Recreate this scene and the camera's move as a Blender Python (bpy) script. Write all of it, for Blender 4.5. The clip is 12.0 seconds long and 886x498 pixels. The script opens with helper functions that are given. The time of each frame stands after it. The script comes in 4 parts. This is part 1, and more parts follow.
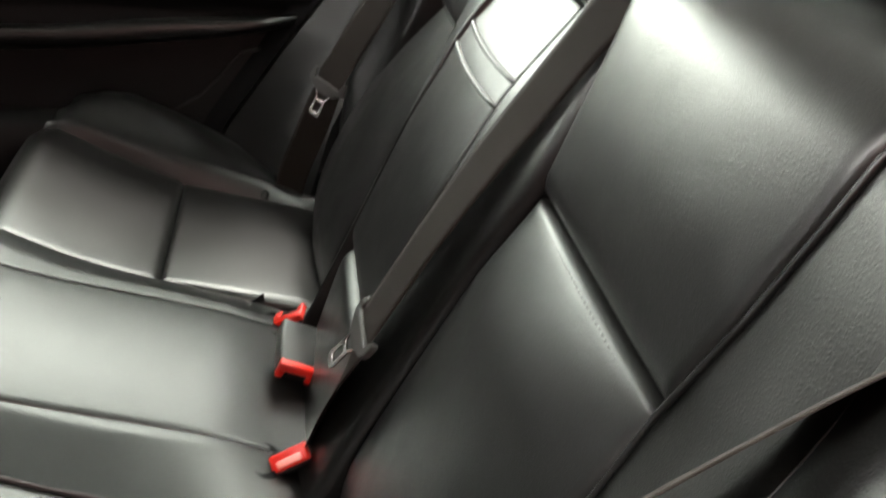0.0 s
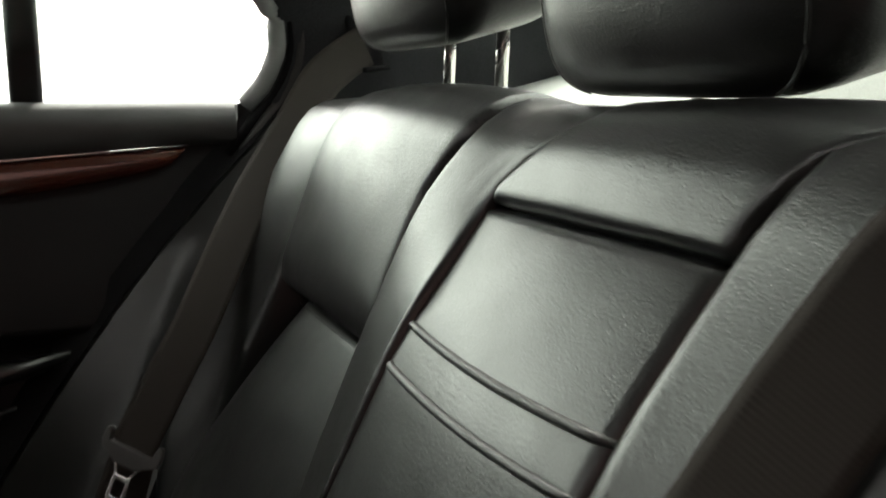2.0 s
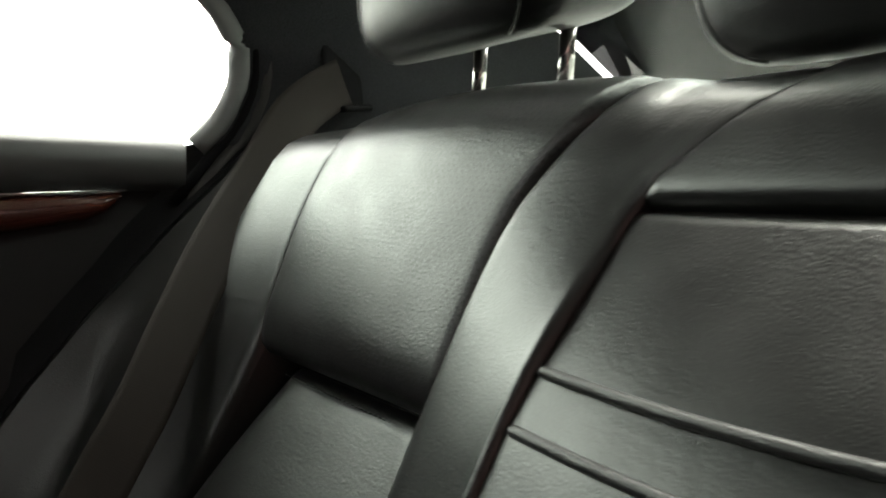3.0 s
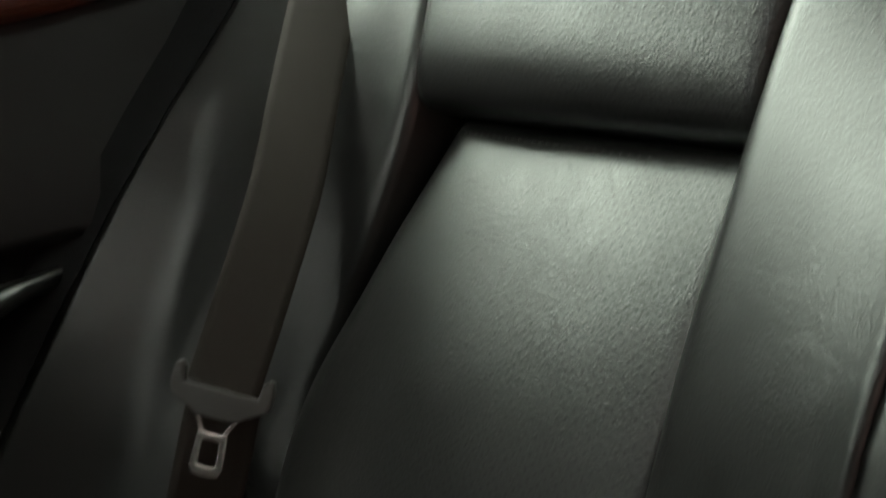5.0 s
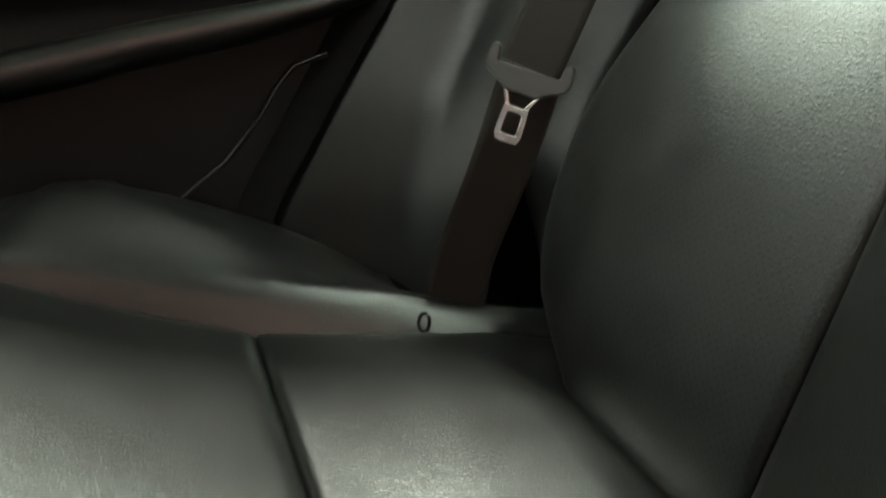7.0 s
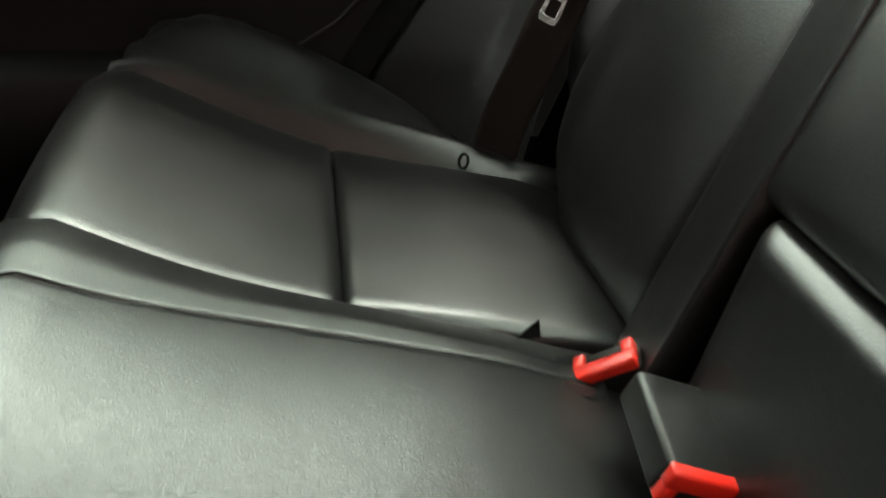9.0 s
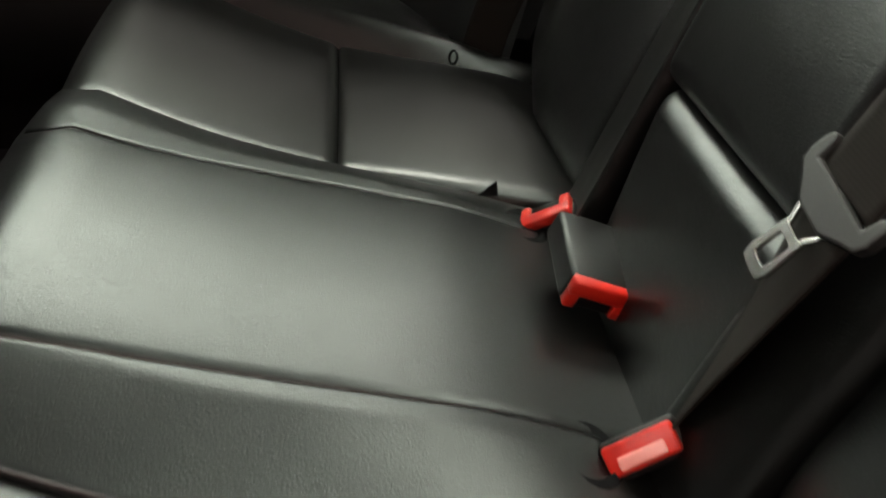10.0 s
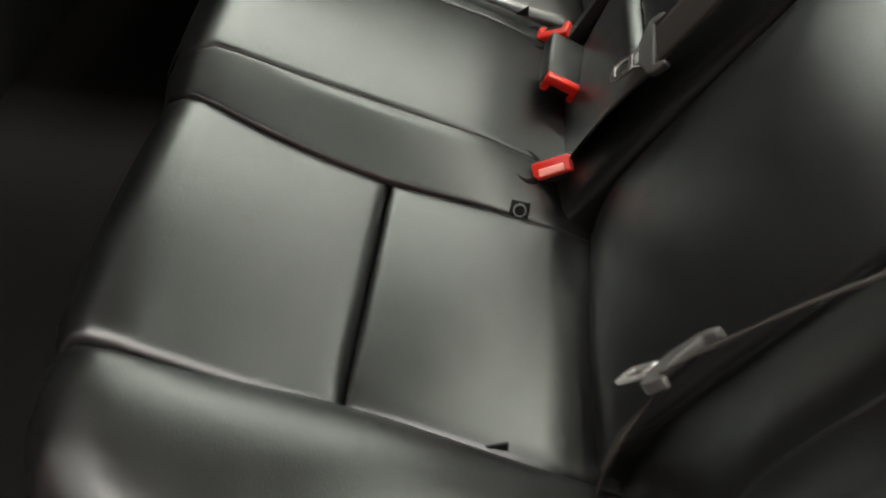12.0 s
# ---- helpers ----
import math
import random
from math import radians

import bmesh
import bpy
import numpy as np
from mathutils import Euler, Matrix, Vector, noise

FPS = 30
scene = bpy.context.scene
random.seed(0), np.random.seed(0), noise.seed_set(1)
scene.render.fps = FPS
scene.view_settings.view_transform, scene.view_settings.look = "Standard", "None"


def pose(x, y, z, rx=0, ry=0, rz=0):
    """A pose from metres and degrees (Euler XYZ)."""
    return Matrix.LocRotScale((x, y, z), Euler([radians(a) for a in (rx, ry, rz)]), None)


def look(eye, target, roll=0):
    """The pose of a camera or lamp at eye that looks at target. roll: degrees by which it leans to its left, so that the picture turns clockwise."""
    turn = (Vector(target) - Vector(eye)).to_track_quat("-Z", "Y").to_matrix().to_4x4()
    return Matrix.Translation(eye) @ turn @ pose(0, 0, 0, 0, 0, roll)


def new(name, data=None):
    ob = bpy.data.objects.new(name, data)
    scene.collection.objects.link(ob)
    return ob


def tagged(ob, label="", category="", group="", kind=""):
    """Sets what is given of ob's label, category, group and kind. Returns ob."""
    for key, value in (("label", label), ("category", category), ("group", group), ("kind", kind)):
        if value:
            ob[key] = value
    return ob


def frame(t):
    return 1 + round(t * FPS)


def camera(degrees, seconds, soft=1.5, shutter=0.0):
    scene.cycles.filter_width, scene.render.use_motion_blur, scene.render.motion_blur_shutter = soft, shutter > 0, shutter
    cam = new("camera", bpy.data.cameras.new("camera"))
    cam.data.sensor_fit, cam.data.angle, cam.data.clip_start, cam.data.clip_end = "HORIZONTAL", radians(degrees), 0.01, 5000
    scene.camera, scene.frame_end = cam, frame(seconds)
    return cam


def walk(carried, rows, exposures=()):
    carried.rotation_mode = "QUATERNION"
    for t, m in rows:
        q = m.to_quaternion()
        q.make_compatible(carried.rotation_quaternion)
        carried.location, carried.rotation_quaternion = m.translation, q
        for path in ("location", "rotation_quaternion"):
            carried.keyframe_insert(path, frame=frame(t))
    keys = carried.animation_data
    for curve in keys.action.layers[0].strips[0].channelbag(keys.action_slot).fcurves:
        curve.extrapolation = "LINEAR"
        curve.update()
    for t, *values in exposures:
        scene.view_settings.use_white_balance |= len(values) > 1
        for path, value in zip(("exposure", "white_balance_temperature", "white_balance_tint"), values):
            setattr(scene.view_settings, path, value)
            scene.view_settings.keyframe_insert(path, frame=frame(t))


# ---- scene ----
cam = camera(49.94, 12.0, 1.9, 0.4)
PATH = [
    (0, (-0.8888, 0.0463, 0.9414), (-0.0123, -0.1163, 0.4884), 5.47),
    (0.1, (-0.8981, 0.0539, 0.9403), (-0.0101, -0.1276, 0.5178), 7.22),
    (0.5, (-0.8832, 0.0430, 0.9368), (0.0341, -0.1707, 0.6008), 5.53),
    (0.7, (-0.8546, 0.0481, 0.9267), (0.0696, -0.1820, 0.6220), 3.78),
    (1, (-0.7540, 0.0644, 0.9063), (0.1704, -0.1997, 0.6311), 2.40),
    (1.5, (-0.5574, 0.0629, 0.8645), (0.3613, -0.2579, 0.6342), 0.58),
    (2, (-0.4128, 0.0534, 0.8408), (0.4938, -0.3339, 0.6730), -0.22),
    (2.5, (-0.3163, 0.0705, 0.8131), (0.5645, -0.3933, 0.7174), 0.72),
    (2.7, (-0.2751, 0.0784, 0.7867), (0.5949, -0.4120, 0.7343), 1.48),
    (4.5, (-0.0434, 0.1305, 0.7466), (0.7819, -0.4182, 0.6133), -1.29),
    (5, (-0.0466, 0.1415, 0.7318), (0.7805, -0.3497, 0.4585), -6.06),
    (5.5, (-0.0562, 0.1734, 0.7077), (0.7762, -0.2728, 0.3791), -5.96),
    (6, (-0.0808, 0.1920, 0.6844), (0.7781, -0.1677, 0.3198), -6.40),
    (6.5, (-0.1009, 0.2199, 0.6754), (0.7671, -0.0787, 0.2787), -5.66),
    (7, (-0.1361, 0.2557, 0.6542), (0.7445, -0.0155, 0.2656), -3.56),
    (7.2, (-0.1627, 0.2618, 0.6324), (0.7338, 0.0092, 0.2684), -3.16),
    (8.8, (-0.3333, 0.2202, 0.6488), (0.5583, 0.0961, 0.2132), 0.74),
    (9, (-0.3609, 0.2235, 0.6452), (0.5283, 0.0925, 0.2069), 1.93),
    (9.5, (-0.4312, 0.2170, 0.6605), (0.4381, 0.0936, 0.1820), 2.27),
    (10, (-0.5115, 0.1900, 0.6694), (0.3449, 0.1015, 0.1608), 1.49),
    (10.5, (-0.5951, 0.1739, 0.6944), (0.2375, 0.1283, 0.1424), 0.81),
    (11, (-0.6926, 0.1564, 0.7374), (0.1111, 0.1644, 0.1425), 0.95),
    (11.5, (-0.7924, 0.1603, 0.8170), (-0.0339, 0.1748, 0.1655), 3.31),
    (12, (-0.9081, 0.1298, 0.9053), (-0.1770, 0.1399, 0.2231), 6.97),
]
walk(cam, [(t, look(eye, target, roll)) for t, eye, target, roll in PATH], [(0, 4.72, 6900, 9), (0.5, 4.5, 6900, 10), (1.0, 4.05, 6900, 9), (1.5, 3.6, 6900, 8), (2.7, 3.4, 6900, 5), (4.5, 3.65, 6900, 0), (5.5, 4.85, 6900, -3), (6.5, 5.2, 6900, -5), (7.2, 5.05, 6900, -6), (9.0, 4.5, 6900, -1), (9.8, 4.15, 7000, 3), (11, 3.8, 7000, 7), (12, 4.05, 7000, 9)])

# ---- light ----
world = bpy.data.worlds.new("overcast_sky")
scene.world = world
world.use_nodes = True
wn, wl = world.node_tree.nodes, world.node_tree.links
sky = wn.new("ShaderNodeTexSky")
sky.sky_type = "NISHITA"
sky.sun_disc = False
sky.sun_elevation, sky.sun_rotation = radians(59), radians(107)
sky.dust_density = 2.0
soft_sky = wn.new("ShaderNodeHueSaturation")
soft_sky.inputs["Saturation"].default_value = 0.25
wl.new(sky.outputs["Color"], soft_sky.inputs["Color"])
# an even white cloud layer over the sky
clouds = wn.new("ShaderNodeMix")
clouds.data_type = "RGBA"
clouds.inputs["Factor"].default_value = 0.7
clouds.inputs[7].default_value = (8.0, 8.0, 7.9, 1)
wl.new(soft_sky.outputs["Color"], clouds.inputs[6])
wl.new(clouds.outputs[2], wn["Background"].inputs["Color"])
wn["Background"].inputs["Strength"].default_value = 0.15
sun_data = bpy.data.lights.new("sun", "SUN")
sun_data.energy, sun_data.angle, sun_data.color = 0.26, radians(10), (1.0, 0.98, 0.95)
sun = new("sun", sun_data)
sun.matrix_world = look((1.0, -0.30, 1.75), (0, 0, 0))


# ---- materials ----
def material(name, color, rough=0.5, metal=0.0, spec=0.5):
    m = bpy.data.materials.new(name)
    m.use_nodes = True
    b = m.node_tree.nodes["Principled BSDF"]
    b.inputs["Base Color"].default_value = (*color, 1)
    b.inputs["Roughness"].default_value = rough
    b.inputs["Metallic"].default_value = metal
    b.inputs["Specular IOR Level"].default_value = spec
    return m


def nodes_of(m):
    return m.node_tree.nodes, m.node_tree.links, m.node_tree.nodes["Principled BSDF"]


def noise_tex(n, l, scale, detail=3.0, coord=None, rough=0.5):
    t = n.new("ShaderNodeTexNoise")
    t.inputs["Scale"].default_value = scale
    t.inputs["Detail"].default_value = detail
    t.inputs["Roughness"].default_value = rough
    if coord:
        l.new(coord, t.inputs["Vector"])
    return t


def ramp(n, l, source, stops):
    r = n.new("ShaderNodeValToRGB")
    r.color_ramp.elements[0].position, r.color_ramp.elements[0].color = stops[0][0], (*stops[0][1], 1)
    r.color_ramp.elements[1].position, r.color_ramp.elements[1].color = stops[-1][0], (*stops[-1][1], 1)
    for pos, col in stops[1:-1]:
        e = r.color_ramp.elements.new(pos)
        e.color = (*col, 1)
    l.new(source, r.inputs["Fac"])
    return r


def math_node(n, l, op, a, b=None):
    k = n.new("ShaderNodeMath")
    k.operation = op
    for i, v in enumerate((a, b)):
        if v is None:
            continue
        if isinstance(v, (int, float)):
            k.inputs[i].default_value = v
        else:
            l.new(v, k.inputs[i])
    return k.outputs[0]


def bump(n, l, height, strength, distance, normal=None):
    b = n.new("ShaderNodeBump")
    b.inputs["Strength"].default_value = strength
    b.inputs["Distance"].default_value = distance
    l.new(height, b.inputs["Height"])
    if normal:
        l.new(normal, b.inputs["Normal"])
    return b.outputs["Normal"]


def leather(name, color, rough, perforated=False, grain=420.0, depth=0.00035, wrinkles=0.35, patchy=1.0):
    m = material(name, color, rough, spec=0.55)
    n, l, b = nodes_of(m)
    geo = n.new("ShaderNodeTexCoord").outputs["Object"]
    big = noise_tex(n, l, 9.0, 4.0, geo)
    col = ramp(n, l, big.outputs["Fac"], [(0.3, tuple(c * (1 - 0.18 * patchy) for c in color)), (0.7, tuple(c * (1 + 0.18 * patchy) for c in color))])
    l.new(col.outputs["Color"], b.inputs["Base Color"])
    rr = ramp(n, l, noise_tex(n, l, 30.0, 5.0, geo).outputs["Fac"], [(0.3, (rough - 0.05 * patchy,) * 3), (0.75, (rough + 0.07 * patchy,) * 3)])
    l.new(rr.outputs["Color"], b.inputs["Roughness"])
    # pebble grain: warped cells with fine creases between them
    warp = noise_tex(n, l, 160.0, 2.0, geo)
    mixv = n.new("ShaderNodeMix")
    mixv.data_type = "VECTOR"
    mixv.inputs["Factor"].default_value = 0.006
    l.new(geo, mixv.inputs[4])
    l.new(warp.outputs["Color"], mixv.inputs[5])
    cells = n.new("ShaderNodeTexVoronoi")
    cells.feature = "DISTANCE_TO_EDGE"
    cells.inputs["Scale"].default_value = grain
    l.new(mixv.outputs[1], cells.inputs["Vector"])
    crease = ramp(n, l, cells.outputs["Distance"], [(0.0, (0, 0, 0)), (0.35, (1, 1, 1))])
    nrm = bump(n, l, noise_tex(n, l, 45.0, 2.0, geo).outputs["Fac"], 0.04 * patchy, 0.0008)
    # short pulled wrinkles that come and go
    stretch = n.new("ShaderNodeMapping")
    stretch.inputs["Rotation"].default_value = (0.5, 0.6, 0.3)
    stretch.inputs["Scale"].default_value = (110, 330, 330)
    l.new(mixv.outputs[1], stretch.inputs["Vector"])
    pulled = noise_tex(n, l, 1.0, 2.0, stretch.outputs["Vector"])
    where = ramp(n, l, noise_tex(n, l, 14.0, 2.0, geo).outputs["Fac"], [(0.40, (0.25,) * 3), (0.68, (0.9,) * 3)])
    nrm = bump(n, l, math_node(n, l, "MULTIPLY", pulled.outputs["Fac"], where.outputs["Color"]), wrinkles, 0.0006, nrm)
    nrm = bump(n, l, crease.outputs["Color"], 0.5, depth, nrm)
    if perforated:
        uv = n.new("ShaderNodeUVMap")
        uv.uv_map = "metres"
        sep = n.new("ShaderNodeSeparateXYZ")
        l.new(uv.outputs["UV"], sep.inputs[0])
        step = 0.0036
        row = math_node(n, l, "DIVIDE", sep.outputs["Y"], step)
        odd = math_node(n, l, "MULTIPLY", math_node(n, l, "MODULO", math_node(n, l, "FLOOR", row), 2.0), 0.5)
        fx = math_node(n, l, "SUBTRACT", math_node(n, l, "FRACT", math_node(n, l, "ADD", math_node(n, l, "DIVIDE", sep.outputs["X"], step * 1.75), odd)), 0.5)
        fy = math_node(n, l, "SUBTRACT", math_node(n, l, "FRACT", row), 0.5)
        d2 = math_node(n, l, "ADD", math_node(n, l, "MULTIPLY", fx, fx), math_node(n, l, "MULTIPLY", math_node(n, l, "MULTIPLY", fy, fy), 0.33))
        hole = ramp(n, l, d2, [(0.006, (0, 0, 0)), (0.026, (1, 1, 1))])
        nrm = bump(n, l, hole.outputs["Color"], 0.20, 0.00012, nrm)
        l.new(math_node(n, l, "ADD", math_node(n, l, "MULTIPLY", hole.outputs["Color"], 0.16), 0.40), b.inputs["Specular IOR Level"])
    l.new(nrm, b.inputs["Normal"])
    return m


def plastic(name, color, rough, grain=900.0, depth=0.0002, spec=0.5):
    m = material(name, color, rough, spec=spec)
    n, l, b = nodes_of(m)
    geo = n.new("ShaderNodeTexCoord").outputs["Object"]
    col = ramp(n, l, noise_tex(n, l, 14.0, 4.0, geo).outputs["Fac"], [(0.3, tuple(c * 0.85 for c in color)), (0.7, tuple(c * 1.15 for c in color))])
    l.new(col.outputs["Color"], b.inputs["Base Color"])
    l.new(bump(n, l, noise_tex(n, l, grain, 2.0, geo).outputs["Fac"], 0.5, depth), b.inputs["Normal"])
    return m


def webbing(name, color):
    m = material(name, color, 0.8, spec=0.15)
    n, l, b = nodes_of(m)
    uv = n.new("ShaderNodeUVMap")
    uv.uv_map = "metres"
    sep = n.new("ShaderNodeSeparateXYZ")
    l.new(uv.outputs["UV"], sep.inputs[0])
    # fine ribs across the strap and a herringbone along it
    rib = math_node(n, l, "SINE", math_node(n, l, "MULTIPLY", sep.outputs["Y"], 2600.0))
    saw = math_node(n, l, "PINGPONG", math_node(n, l, "MULTIPLY", sep.outputs["X"], 1.0), 0.0059)
    her = math_node(n, l, "SINE", math_node(n, l, "MULTIPLY", math_node(n, l, "ADD", sep.outputs["Y"], saw), 2600.0))
    h = math_node(n, l, "ADD", rib, math_node(n, l, "MULTIPLY", her, 0.15))
    l.new(bump(n, l, h, 0.10, 0.0002), b.inputs["Normal"])
    shade = ramp(n, l, her, [(0.0, tuple(c * 0.93 for c in color)), (1.0, tuple(c * 1.05 for c in color))])
    l.new(shade.outputs["Color"], b.inputs["Base Color"])
    return m


def fabric(name, color, rough=0.95, grain=700.0):
    m = material(name, color, rough, spec=0.15)
    n, l, b = nodes_of(m)
    geo = n.new("ShaderNodeTexCoord").outputs["Object"]
    t = noise_tex(n, l, grain, 3.0, geo)
    col = ramp(n, l, t.outputs["Fac"], [(0.3, tuple(c * 0.7 for c in color)), (0.7, tuple(c * 1.25 for c in color))])
    l.new(col.outputs["Color"], b.inputs["Base Color"])
    l.new(bump(n, l, t.outputs["Fac"], 0.6, 0.0006), b.inputs["Normal"])
    return m


def burl_wood(name):
    m = material(name, (0.09, 0.025, 0.012), 0.25)
    n, l, b = nodes_of(m)
    geo = n.new("ShaderNodeTexCoord").outputs["Object"]
    mp = n.new("ShaderNodeMapping")
    mp.inputs["Scale"].default_value = (30, 5, 45)
    l.new(geo, mp.inputs["Vector"])
    t = noise_tex(n, l, 1.6, 6.0, mp.outputs["Vector"])
    t.inputs["Distortion"].default_value = 1.2
    col = ramp(n, l, t.outputs["Fac"], [(0.3, (0.010, 0.0035, 0.0022)), (0.5, (0.034, 0.008, 0.0045)), (0.75, (0.075, 0.020, 0.009))])
    l.new(col.outputs["Color"], b.inputs["Base Color"])
    b.inputs["Coat Weight"].default_value = 1.0
    b.inputs["Coat Roughness"].default_value = 0.06
    return m


def tinted_glass(name):
    m = bpy.data.materials.new(name)
    m.use_nodes = True
    n, l = m.node_tree.nodes, m.node_tree.links
    n.remove(n["Principled BSDF"])
    clear = n.new("ShaderNodeBsdfTransparent")
    clear.inputs["Color"].default_value = (0.86, 0.9, 0.87, 1)
    gloss = n.new("ShaderNodeBsdfGlossy")
    gloss.inputs["Roughness"].default_value = 0.02
    fres = n.new("ShaderNodeFresnel")
    fres.inputs["IOR"].default_value = 1.45
    mix = n.new("ShaderNodeMixShader")
    l.new(fres.outputs[0], mix.inputs[0])
    l.new(clear.outputs[0], mix.inputs[1])
    l.new(gloss.outputs[0], mix.inputs[2])
    l.new(mix.outputs[0], n["Material Output"].inputs["Surface"])
    return m


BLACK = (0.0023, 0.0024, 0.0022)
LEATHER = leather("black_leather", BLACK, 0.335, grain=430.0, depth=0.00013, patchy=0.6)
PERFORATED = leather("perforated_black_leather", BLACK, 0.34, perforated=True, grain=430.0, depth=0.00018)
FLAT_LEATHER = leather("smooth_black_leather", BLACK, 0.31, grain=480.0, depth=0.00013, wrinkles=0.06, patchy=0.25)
PIPING = leather("leather_piping", (0.010, 0.010, 0.0095), 0.42, patchy=0.5)
BELT = webbing("seat_belt_webbing", (0.0165, 0.0136, 0.0117))
SOFT_PLASTIC = plastic("soft_black_plastic", (0.0026, 0.0026, 0.0029), 0.6, spec=0.25)
SOFT_PLASTIC.node_tree.nodes["Principled BSDF"].inputs["Specular IOR Level"].default_value = 0.28
HARD_PLASTIC = plastic("hard_black_plastic", (0.004, 0.004, 0.004), 0.40)
GREY_PLASTIC = plastic("dark_grey_plastic", (0.024, 0.023, 0.022), 0.45)
SEAL_GREY = plastic("grey_window_seal", (0.14, 0.145, 0.14), 0.6)
SILL = plastic("dark_grey_sill_plastic", (0.021, 0.0215, 0.0205), 0.5)
RUBBER = fabric("rubber_seal", (0.004, 0.004, 0.0045), 0.9)
RED = plastic("red_plastic", (0.66, 0.02, 0.012), 0.35)
PALE_RED = plastic("pale_red_plastic", (0.90, 0.32, 0.28), 0.3)
CHROME = material("chrome", (0.75, 0.74, 0.72), 0.12, 1.0)
STEEL = material("brushed_steel", (0.72, 0.69, 0.67), 0.26, 1.0)
WOOD = burl_wood("lacquered_burl_wood")
CLOTH = fabric("black_pillar_cloth", (0.026, 0.027, 0.029))
LINER = fabric("pale_grey_headliner", (0.45, 0.44, 0.42))
SHELF_SUNLIT = fabric("sunlit_pale_grey_shelf_felt", (0.36, 0.365, 0.35))
SHELF_DARK = fabric("grey_shelf_felt", (0.17, 0.175, 0.165))
CARPET = fabric("black_carpet", (0.004, 0.004, 0.004))
GLASS = tinted_glass("tinted_glass")
ASPHALT = fabric("grey_asphalt", (0.06, 0.058, 0.055), 0.9, 40.0)
WALL = fabric("reddish_blocker", (0.12, 0.07, 0.065), 0.9, 30.0)
PAINT = plastic("dark_body_paint", (0.05, 0.05, 0.055), 0.3)


# ---- mesh helpers ----
def link(name, bm, mat, parent=None, label="", smooth=True):
    mesh = bpy.data.meshes.new(name)
    bmesh.ops.recalc_face_normals(bm, faces=bm.faces)
    bm.to_mesh(mesh)
    bm.free()
    mesh.materials.append(mat)
    if smooth:
        for p in mesh.polygons:
            p.use_smooth = True
    ob = new(name, mesh)
    if parent:
        ob.parent = parent
    if label:
        tagged(ob, label)
    return ob


def part(name, bm, mat, parent, label="", smooth=True):
    return link(name, bm, mat, parent, label, smooth)


def thing(name, label, category, group="", kind="", at=(0, 0, 0)):
    e = new(name)
    e.empty_display_size = 0.05
    e.location = at
    return tagged(e, label, category, group, kind)


def interp(points, t):
    """Smooth value at t through (t, value) pairs."""
    if t <= points[0][0]:
        return points[0][1]
    for (a, va), (b, vb) in zip(points, points[1:]):
        if t <= b:
            k = (t - a) / (b - a)
            return va + (vb - va) * k
    return points[-1][1]


def sheet(rows, closed=False, uvs=None):
    """A bmesh from a grid of points; uvs: the same grid of pairs."""
    bm = bmesh.new()
    vs = [[bm.verts.new(p) for p in row] for row in rows]
    layer = bm.loops.layers.uv.new("metres") if uvs else None
    for i in range(len(vs) - 1):
        m = len(vs[i])
        for j in range(m if closed else m - 1):
            k = (j + 1) % m
            f = bm.faces.new((vs[i][j], vs[i][k], vs[i + 1][k], vs[i + 1][j]))
            if layer:
                for loop, (a, b) in zip(f.loops, ((i, j), (i, k), (i + 1, k), (i + 1, j))):
                    loop[layer].uv = uvs[a][b]
    return bm


def tube(points, radius, sides=8, flat=1.0, up=None):
    """A round or flattened rod along a line of points."""
    rows = []
    pts = [Vector(p) for p in points]
    for i, p in enumerate(pts):
        t = (pts[min(i + 1, len(pts) - 1)] - pts[max(i - 1, 0)]).normalized()
        ref = Vector(up) if up else (Vector((0, 0, 1)) if abs(t.z) < 0.9 else Vector((0, 1, 0)))
        s = t.cross(ref).normalized()
        u = s.cross(t)
        rows.append([p + s * (math.cos(a) * radius) + u * (math.sin(a) * radius * flat) for a in [2 * math.pi * k / sides for k in range(sides)]])
    bm = sheet(rows, closed=True)
    bm.verts.ensure_lookup_table()
    n = len(rows)
    bm.faces.new(bm.verts[:sides])
    bm.faces.new(bm.verts[(n - 1) * sides:n * sides])
    return bm


def block(size, bevel=0.002, segments=2, m=None):
    bm = bmesh.new()
    bmesh.ops.create_cube(bm, size=1.0)
    bmesh.ops.scale(bm, vec=size, verts=bm.verts)
    if bevel:
        bmesh.ops.bevel(bm, geom=bm.edges[:], offset=bevel, segments=segments, affect="EDGES", profile=0.5)
    if m:
        bmesh.ops.transform(bm, matrix=m, verts=bm.verts)
    return bm


def merge(*parts):
    out = bmesh.new()
    for b in parts:
        tmp = bpy.data.meshes.new("tmp")
        b.to_mesh(tmp)
        b.free()
        out.from_mesh(tmp)
        bpy.data.meshes.remove(tmp)
    return out


def frame_of(origin, x_axis, y_axis):
    """A pose whose x and y axes lie near the two given ways."""
    x = Vector(x_axis).normalized()
    z = x.cross(Vector(y_axis)).normalized()
    y = z.cross(x)
    return Matrix.Translation(origin) @ Matrix((x, y, z)).transposed().to_4x4()


def even(n, pinch=0.6):
    """Positions 0..1, closer together near both ends."""
    out = []
    for i in range(n + 1):
        t = i / n
        out.append((1 - pinch) * t + pinch * (0.5 - 0.5 * math.cos(math.pi * t)))
    return out


def rim(s, r):
    """How far a padded edge has dropped at distance s from its seam: 1 at the seam, 0 beyond r."""
    if r <= 0 or s >= r:
        return 0.0
    k = 1 - s / r
    return 1 - math.sqrt(max(0.0, 1 - k * k))


